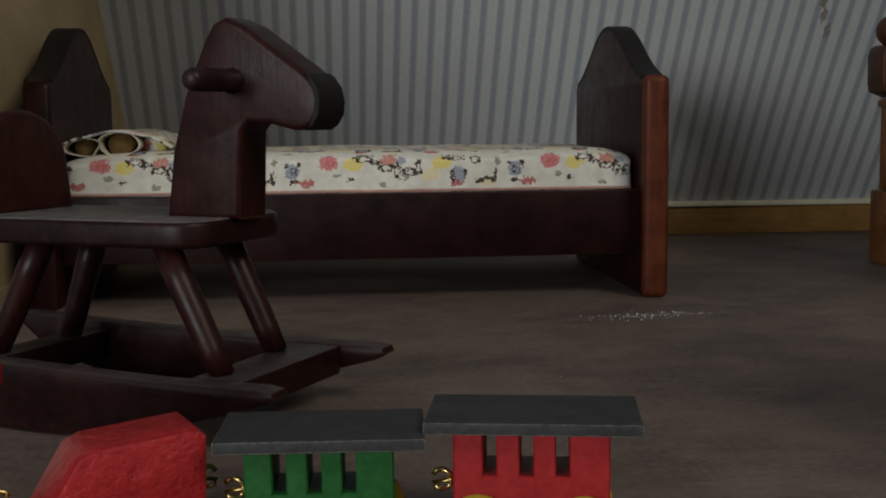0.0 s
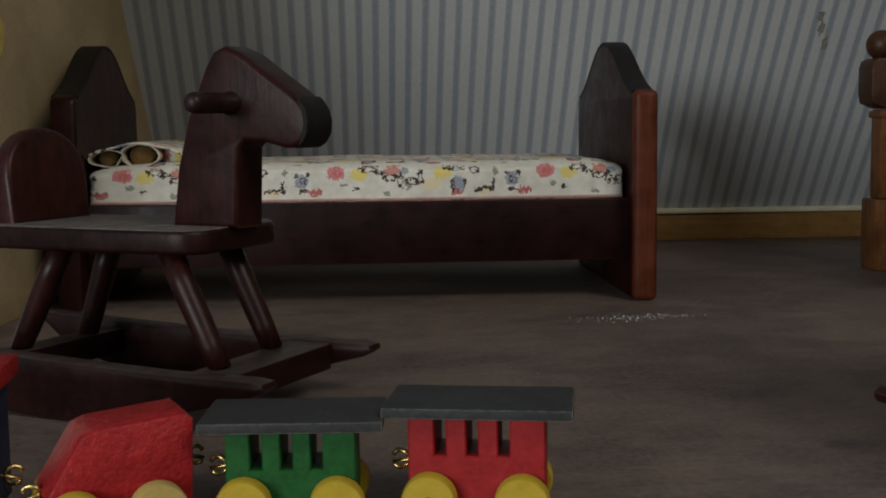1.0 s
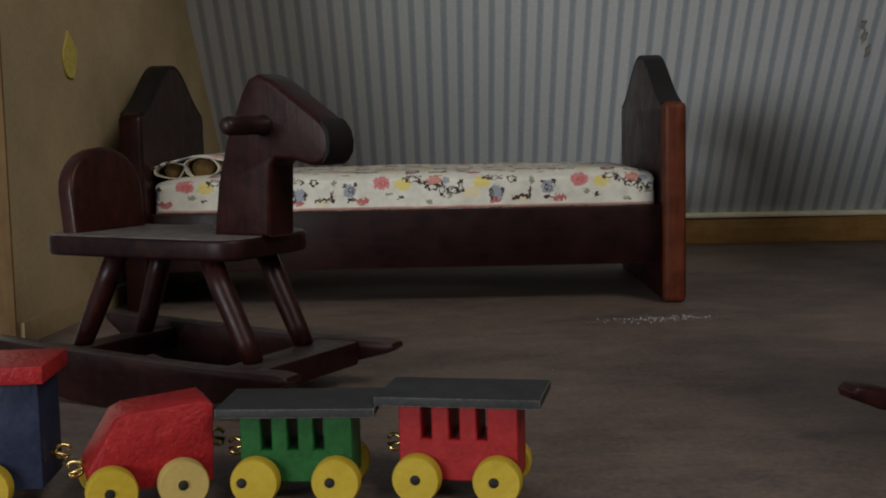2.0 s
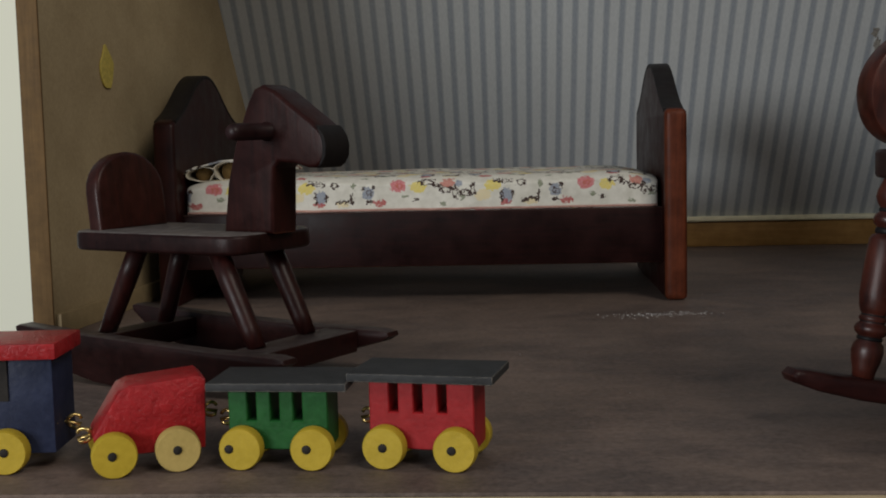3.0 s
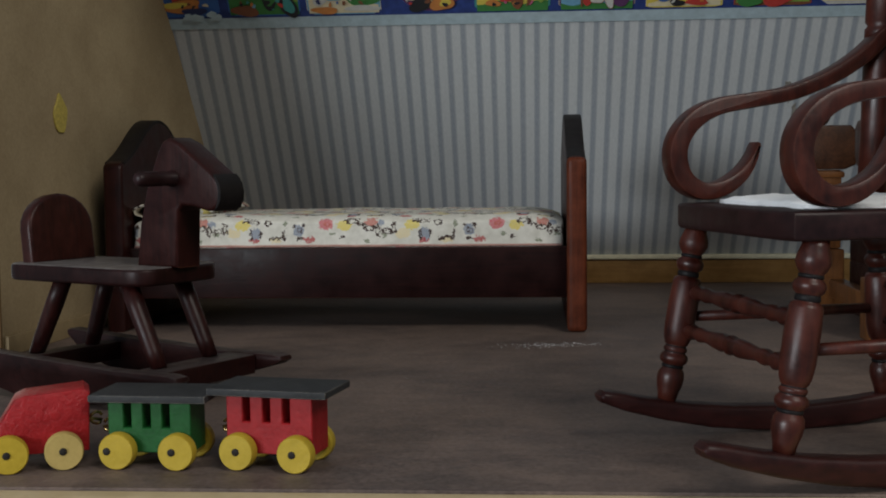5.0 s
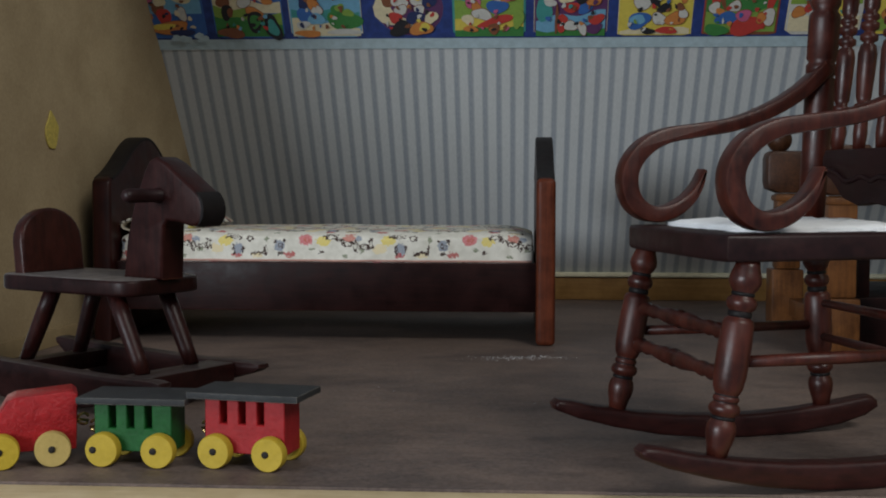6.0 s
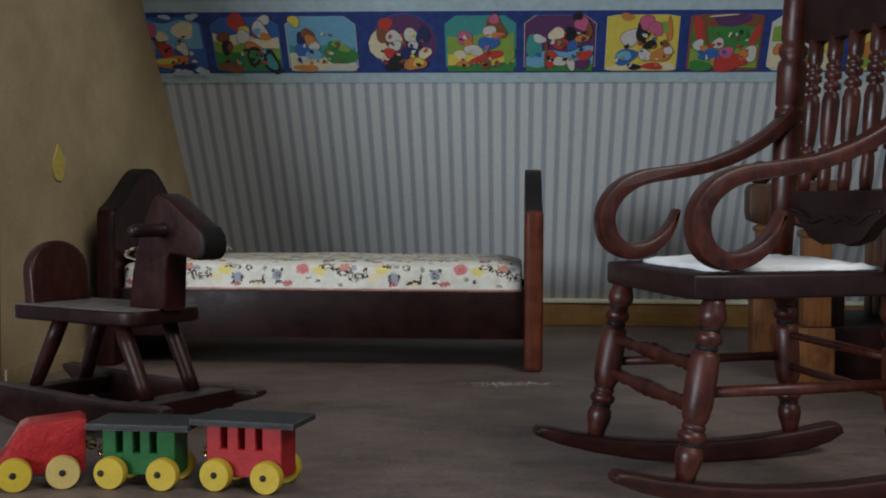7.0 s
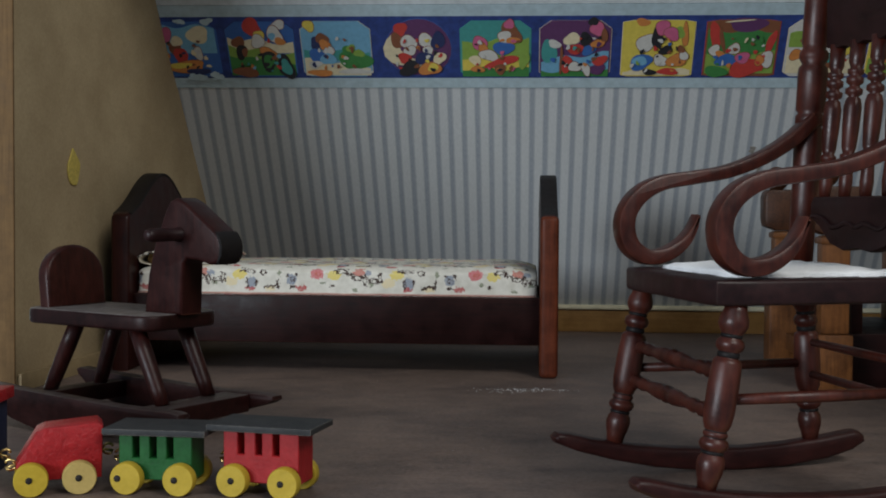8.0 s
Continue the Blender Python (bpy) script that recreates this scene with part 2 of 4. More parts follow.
def floral_material():
    """White cotton with a repeating print of pink, yellow and blue blooms, leaves and brown sprigs."""
    m, t, b = material("floral_cotton", 0.85)
    vec = coords(t)
    sep = t.nodes.new("ShaderNodeSeparateXYZ")
    t.links.new(vec, sep.inputs[0])
    warp = add(t, "ShaderNodeTexNoise", Scale=1000.0, Detail=3.0)
    t.links.new(vec, warp.inputs["Vector"])
    shift = t.nodes.new("ShaderNodeSeparateColor")
    t.links.new(warp.outputs["Color"], shift.inputs[0])
    # the cloth unrolled: along the bed, and up its side and over its top
    over = maths(t, "MAXIMUM", maths(t, "ADD", sep.outputs["Y"], 0.037), 0.0)
    v = maths(t, "ADD", maths(t, "ADD", sep.outputs["Z"], over), -0.0041)
    row = maths(t, "DIVIDE", v, 0.0098)
    step = maths(t, "MULTIPLY", maths(t, "FLOOR", row), 0.43)
    u = maths(t, "FRACT", maths(t, "ADD", maths(t, "DIVIDE", maths(t, "ADD", sep.outputs["X"], 0.00665), 0.0611), maths(t, "ADD", step, 8.0)))
    u = maths(t, "ADD", maths(t, "MULTIPLY", u, 815.0), maths(t, "MULTIPLY", maths(t, "ADD", shift.outputs["Red"], -0.5), 44.0))
    v = maths(t, "ADD", maths(t, "MULTIPLY", maths(t, "FRACT", maths(t, "ADD", row, 8.0)), 131.0), maths(t, "MULTIPLY", maths(t, "ADD", shift.outputs["Green"], -0.5), 44.0))
    c = ramp(t, noise_of(t, vec, 300.0), ((0.3, (0.58, 0.56, 0.49)), (0.7, (0.73, 0.71, 0.64))))
    tone = maths(t, "MULTIPLY", noise_of(t, vec, 1500.0, 2), 0.7)
    for hue, x, y, rx, ry, hollow in MOTIFS:
        dx = maths(t, "DIVIDE", maths(t, "SUBTRACT", u, x), rx)
        dy = maths(t, "DIVIDE", maths(t, "SUBTRACT", v, y), ry)
        far = maths(t, "ADD", maths(t, "MULTIPLY", dx, dx), maths(t, "MULTIPLY", dy, dy))
        on = maths(t, "LESS_THAN", far, 1.0)
        if hollow:
            on = maths(t, "MULTIPLY", on, maths(t, "GREATER_THAN", far, hollow * hollow))
        elif hue != "ink":
            on = maths(t, "MULTIPLY", on, maths(t, "SUBTRACT", 1.15, tone))
        c = mixed(t, on, c, PRINT[hue])
    t.links.new(c, b.inputs["Base Color"])
    bumped(t, b, noise_of(t, vec, 2600.0, 3), 0.2, 0.0002)
    return m


FLOOR, STRIPES, OCHRE, FLORAL = floor_material(), stripe_material(), ochre_material(), floral_material()
STUFFING = paint("brown_stuffing", (0.15, 0.09, 0.028), 0.9, 0.35, 0.6, 700.0)
CUSHION = paint("white_fleece", (0.90, 0.91, 0.92), 0.95, 0.05, 0.9, 1400.0)
PILLOW = paint("pillow_cotton", (0.55, 0.50, 0.40), 0.9, 0.4, 0.3, 260.0)
PIPING = paint("piping_cotton", (0.42, 0.24, 0.20), 0.9)
PALE_BLUE = paper("pale_blue_paper", (0.40, 0.50, 0.54))
PALE_PAPER = paper("pale_grey_paper", (0.56, 0.60, 0.62))
STICKER = paper("yellow_sticker_paper", (0.50, 0.39, 0.08), 0.25, 900.0)

# ---- mesh helpers: numbers below are decimetres in the place, stored as metres ----
DM = 0.1
HOME = {}


def thing(name, at, label, category, group="", kind=""):
    ob = new(name)
    ob.location = Vector(at) * DM
    ob.empty_display_size = 0.01
    HOME[ob] = Vector(at)
    return tagged(ob, label, category, group, kind)


def part(name, bm, mat, parent=None, label="", at=(0, 0, 0), smooth=False):
    """Links a bmesh, built in place in decimetres, as one mesh under a thing or part."""
    home = HOME[parent] if parent else Vector(at)
    for v in bm.verts:
        v.co = (v.co - home) * DM
    bmesh.ops.recalc_face_normals(bm, faces=bm.faces)
    for f in bm.faces:
        f.smooth = True
    mesh = bpy.data.meshes.new(name)
    bm.to_mesh(mesh)
    if not smooth:
        mesh.set_sharp_from_angle(angle=radians(38))
    bm.free()
    mesh.materials.append(mat)
    ob = new(name, mesh)
    if parent:
        ob.parent = parent
    else:
        ob.location = home * DM
    HOME[ob] = home
    return tagged(ob, label)


def placed(bm, m):
    bmesh.ops.transform(bm, matrix=m, verts=bm.verts)
    return bm


def box(x0, x1, y0, y1, z0, z1, bevel=0.0, segments=2):
    bm = bmesh.new()
    bmesh.ops.create_cube(bm, size=1.0)
    for v in bm.verts:
        v.co = Vector(((x0 + x1) / 2 + v.co.x * (x1 - x0), (y0 + y1) / 2 + v.co.y * (y1 - y0), (z0 + z1) / 2 + v.co.z * (z1 - z0)))
    if bevel:
        bmesh.ops.bevel(bm, geom=bm.edges[:], offset=bevel, segments=segments, affect="EDGES", profile=0.6)
    return bm


def prism(points, depth, m, bevel=0.0, segments=2):
    """A closed outline (a, b) laid on the local x, z plane and given depth along local y, centred."""
    bm = bmesh.new()
    one = [bm.verts.new((a, -depth / 2, b)) for a, b in points]
    two = [bm.verts.new((a, depth / 2, b)) for a, b in points]
    bm.faces.new(one)
    bm.faces.new(two[::-1])
    for i in range(len(points)):
        j = (i + 1) % len(points)
        bm.faces.new((one[j], one[i], two[i], two[j]))
    bmesh.ops.recalc_face_normals(bm, faces=bm.faces)
    if bevel:
        rim = [e for e in bm.edges if abs(e.verts[0].co.y - e.verts[1].co.y) < 1e-6]
        bmesh.ops.bevel(bm, geom=rim, offset=bevel, segments=segments, affect="EDGES", profile=0.5)
    return placed(bm, m)


def smooth_line(points, steps=5):
    """Points on a curve through the given ones."""
    p = [Vector(q) for q in points]
    out = []
    for i in range(len(p) - 1):
        a, b, c, d = p[max(i - 1, 0)], p[i], p[i + 1], p[min(i + 2, len(p) - 1)]
        for k in range(steps):
            s = k / steps
            out.append(0.5 * (2 * b + (c - a) * s + (2 * a - 5 * b + 4 * c - d) * s * s + (3 * b - a - 3 * c + d) * s**3))
    return out + [p[-1]]


def lathe(profile, start, end, sides=20):
    """A turned piece: rows of (share of the length, radius) round the line from start to end."""
    a, b = Vector(start), Vector(end)
    turn = (b - a).to_track_quat("Z", "Y").to_matrix()
    bm = bmesh.new()
    rings = []
    for s, r in profile:
        c = a.lerp(b, s)
        rings.append([bm.verts.new(c + turn @ Vector((r * math.cos(2 * math.pi * k / sides), r * math.sin(2 * math.pi * k / sides), 0))) for k in range(sides)])
    for one, two in zip(rings, rings[1:]):
        for k in range(sides):
            bm.faces.new((one[k], one[(k + 1) % sides], two[(k + 1) % sides], two[k]))
    bm.faces.new(rings[0][::-1])
    bm.faces.new(rings[-1])
    return bm


def tube(points, radius, sides=8, closed=False):
    """A round wire or rod along points."""
    bm = bmesh.new()
    p = [Vector(q) for q in points]
    rings = []
    for i, c in enumerate(p):
        ahead = (p[(i + 1) % len(p)] if closed or i < len(p) - 1 else c) - (p[i - 1] if closed or i else c)
        turn = ahead.to_track_quat("Z", "Y").to_matrix()
        rings.append([bm.verts.new(c + turn @ Vector((radius * math.cos(2 * math.pi * k / sides), radius * math.sin(2 * math.pi * k / sides), 0))) for k in range(sides)])
    pairs = list(zip(rings, rings[1:])) + ([(rings[-1], rings[0])] if closed else [])
    for one, two in pairs:
        for k in range(sides):
            bm.faces.new((one[k], one[(k + 1) % sides], two[(k + 1) % sides], two[k]))
    if not closed:
        bm.faces.new(rings[0][::-1])
        bm.faces.new(rings[-1])
    return bm


def ribbon(points, widths, depth, m, bevel=0.008):
    """A bent flat piece: its middle line (a, b) on the local x, z plane, its width along the line, its depth along local y."""
    line = smooth_line([(a, b, w) for (a, b), w in zip(points, widths)], 4)
    left, right = [], []
    for i, q in enumerate(line):
        d = line[min(i + 1, len(line) - 1)] - line[max(i - 1, 0)]
        n = Vector((-d.y, d.x)).normalized() * q.z / 2
        left.append((q.x + n.x, q.y + n.y))
        right.append((q.x - n.x, q.y - n.y))
    return prism(left + right[::-1], depth, m, bevel)


def frame_of(origin, along):
    """A pose whose local x runs along a level direction, z up."""
    a = Vector((along[0], along[1], 0)).normalized()
    across = Vector((-a.y, a.x, 0))
    return Matrix(((a.x, across.x, 0, origin[0]), (a.y, across.y, 0, origin[1]), (0, 0, 1, origin[2]), (0, 0, 0, 1)))


# ---- the room of the dolls' house ----
def structure(name, bm, mat, label, category="wall", smooth=False):
    return tagged(part(name, bm, mat, label=label, smooth=smooth), label, category, kind="structure")


LEAN = 0.735
SLOPE = Vector((0, -LEAN, 1)).normalized()


def slope_y(z):
    return 1.70 - LEAN * (z - 0.11)


def on_slope(z0, z1, x0, x1, proud, thick):
    """A flat slab on the leaning wall between two heights."""
    out = Vector((0, -1, -LEAN)).normalized()
    bm = bmesh.new()
    rows = []
    for k in (proud, proud - thick):
        for x, z in ((x0, z0), (x1, z0), (x1, z1), (x0, z1)):
            rows.append(bm.verts.new(Vector((x, slope_y(z), z)) + out * k))
    for q in ((0, 1, 2, 3), (7, 6, 5, 4), (0, 4, 5, 1), (1, 5, 6, 2), (2, 6, 7, 3), (3, 7, 4, 0)):
        bm.faces.new([rows[i] for i in q])
    return bm


structure("floor", box(-0.23, 3.4, -2.114, 1.9, -0.2, 0.0), FLOOR, "dark brown-grey printed wood-effect floor sheet", "floor")
structure("floor_edge_trim", box(-0.23, 3.4, -2.29, -2.116, -0.2, -0.003, 0.01), PLY, "pale raw plywood front edge of the floor", "trim")
structure("wall_north", on_slope(-0.05, 2.25, -0.15, 3.4, 0.0, 0.1), STRIPES, "leaning wall papered in blue and white stripes")
structure("baseboard_north", box(-0.05, 3.4, 1.665, 1.76, 0.0, 0.115, 0.008), OAK, "golden oak baseboard under the striped wall", "baseboard")
# a thin rounded strip, paler than the wall, on top of the baseboard
structure("baseboard_strip", box(-0.03, 3.4, 1.650, 1.695, 0.116, 0.140, 0.010, 3), CREAM_STRIP, "thin cream strip above the baseboard", "trim", smooth=True)

LEFT_DIR = (0.077, 1.0)
LEFT = frame_of((-0.12, 0.0, 0), LEFT_DIR)
structure("wall_west", placed(box(-0.605, 1.95, 0.0, 0.056, 0.0, 2.25), LEFT), OCHRE, "mottled ochre papered side wall")
structure("baseboard_west", placed(box(-0.598, 1.75, -0.018, -0.001, 0.0, 0.062, 0.004), LEFT), TAN_TRIM, "low tan painted baseboard on the ochre wall", "baseboard")
structure("door_trim", placed(box(-0.617, -0.607, -0.003, 0.059, 0.0, 2.25, 0.003), LEFT), EDGE_BROWN, "brown wooden edge strip on the ochre wall", "trim")
# emission stands in for the room's light falling on this far wall
show_room = material("glowing_room_wall", 0.9)
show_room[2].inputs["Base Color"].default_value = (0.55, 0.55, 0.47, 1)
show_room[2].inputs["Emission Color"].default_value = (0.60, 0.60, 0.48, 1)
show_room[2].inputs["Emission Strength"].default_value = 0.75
structure("backdrop", box(-6.0, -0.6, 5.0, 5.1, -1.5, 4.0), show_room[0], "pale cream wall of the room beyond the house, with a glow of its own", "backdrop")
structure("wall_east", box(3.4, 3.5, -2.09, 1.95, -0.2, 2.25), OCHRE, "ochre papered side wall")
structure("ceiling", box(-0.25, 3.5, -0.70, 0.4, 2.26, 2.36), PALE_PAPER, "pale attic ceiling", "ceiling")

# ---- frieze on the leaning wall ----
structure("border_paper", on_slope(1.185, 1.227, -0.1, 3.4, 0.006, 0.006), PALE_BLUE, "pale blue edging strip of the wall border", "trim")
structure("border_paper_top", on_slope(1.475, 1.519, -0.1, 3.4, 0.006, 0.006), PALE_BLUE, "pale blue edging strip of the wall border", "trim")
structure("wall_upper", on_slope(1.521, 2.24, -0.1, 3.4, 0.005, 0.005), PALE_PAPER, "pale grey papered upper wall")
BLUE = paper("frieze_blue", (0.022, 0.045, 0.19), 0.3)
frieze = structure("border_frieze", on_slope(1.227, 1.475, -0.1, 3.4, 0.007, 0.007), BLUE, "glossy royal blue nursery border with picture panels", "frieze")
COLOURS = dict(
    white=(0.54, 0.53, 0.49), black=(0.018, 0.018, 0.022), red=(0.45, 0.045, 0.035), yellow=(0.62, 0.50, 0.08), sky=(0.16, 0.36, 0.52),
    green=(0.05, 0.20, 0.05), lime=(0.22, 0.34, 0.06), purple=(0.10, 0.035, 0.11), orange=(0.52, 0.20, 0.05), cream=(0.66, 0.58, 0.38),
    teal=(0.06, 0.27, 0.25), pink=(0.50, 0.11, 0.22), blue=(0.04, 0.12, 0.36), brown=(0.20, 0.075, 0.035), navy=(0.02, 0.03, 0.10))
PAPER = {k: paper("print_" + k, v, 0.08, 500.0) for k, v in COLOURS.items()}


def slope_point(x, h, k):
    """A place on the border: x along it, h from 0 at its foot to 1 at its head, k off the wall."""
    z = 1.227 + 0.248 * h
    return Vector((x, slope_y(z), z)) + Vector((0, -1, -LEAN)).normalized() * k


def flat_print(outline, k):
    """A flat printed shape on the border."""
    bm = bmesh.new()
    top = [bm.verts.new(slope_point(x, h, k)) for x, h in outline]
    low = [bm.verts.new(slope_point(x, h, k - 0.0015)) for x, h in outline]
    bm.faces.new(top)
    for i in range(len(top)):
        j = (i + 1) % len(top)
        bm.faces.new((top[j], top[i], low[i], low[j]))
    return bm


def blob(cx, ch, rx, rh, turn=0.0, wobble=0.12, seed=0, count=20):
    """A soft uneven round outline."""
    r = random.Random(seed)
    p, q = r.uniform(0, 6.28), r.uniform(0, 6.28)
    out = []
    for i in range(count):
        a = 2 * math.pi * i / count
        k = 1 + wobble * (0.6 * math.sin(2 * a + p) + 0.5 * math.sin(3 * a + q))
        u, v = rx * math.cos(a) * k, rh * 0.30 * math.sin(a) * k
        out.append((cx + u * math.cos(turn) - v * math.sin(turn), ch + (u * math.sin(turn) + v * math.cos(turn)) / 0.30))
    return out


def ground_band(cx, half, h0, h1, slant, seed):
    """A strip of printed ground with a rolling upper edge."""
    r = random.Random(seed)
    p = r.uniform(0, 6.28)
    top = [(cx + half * k / 6, h1 + slant * k / 6 + 0.035 * math.sin(k * 0.9 + p)) for k in range(-6, 7)]
    return [(cx - half, h0), (cx + half, h0)] + top[::-1]


def panel_outline(cx, half, kind):
    if kind == "round":
        return blob(cx + 0.008, 0.5, half * 0.93, half * 0.90 / 0.30, 0, 0.03, 3, 24)
    cut = 0.10 if kind == "cut" else 0.05
    return [(cx - half, cut), (cx - half + 0.03, 0.03), (cx + half - 0.03, 0.03), (cx + half, cut), (cx + half, 1 - cut * 2), (cx + half - 0.05, 0.93), (cx - half + 0.05, 0.93), (cx - half, 1 - cut * 2)]


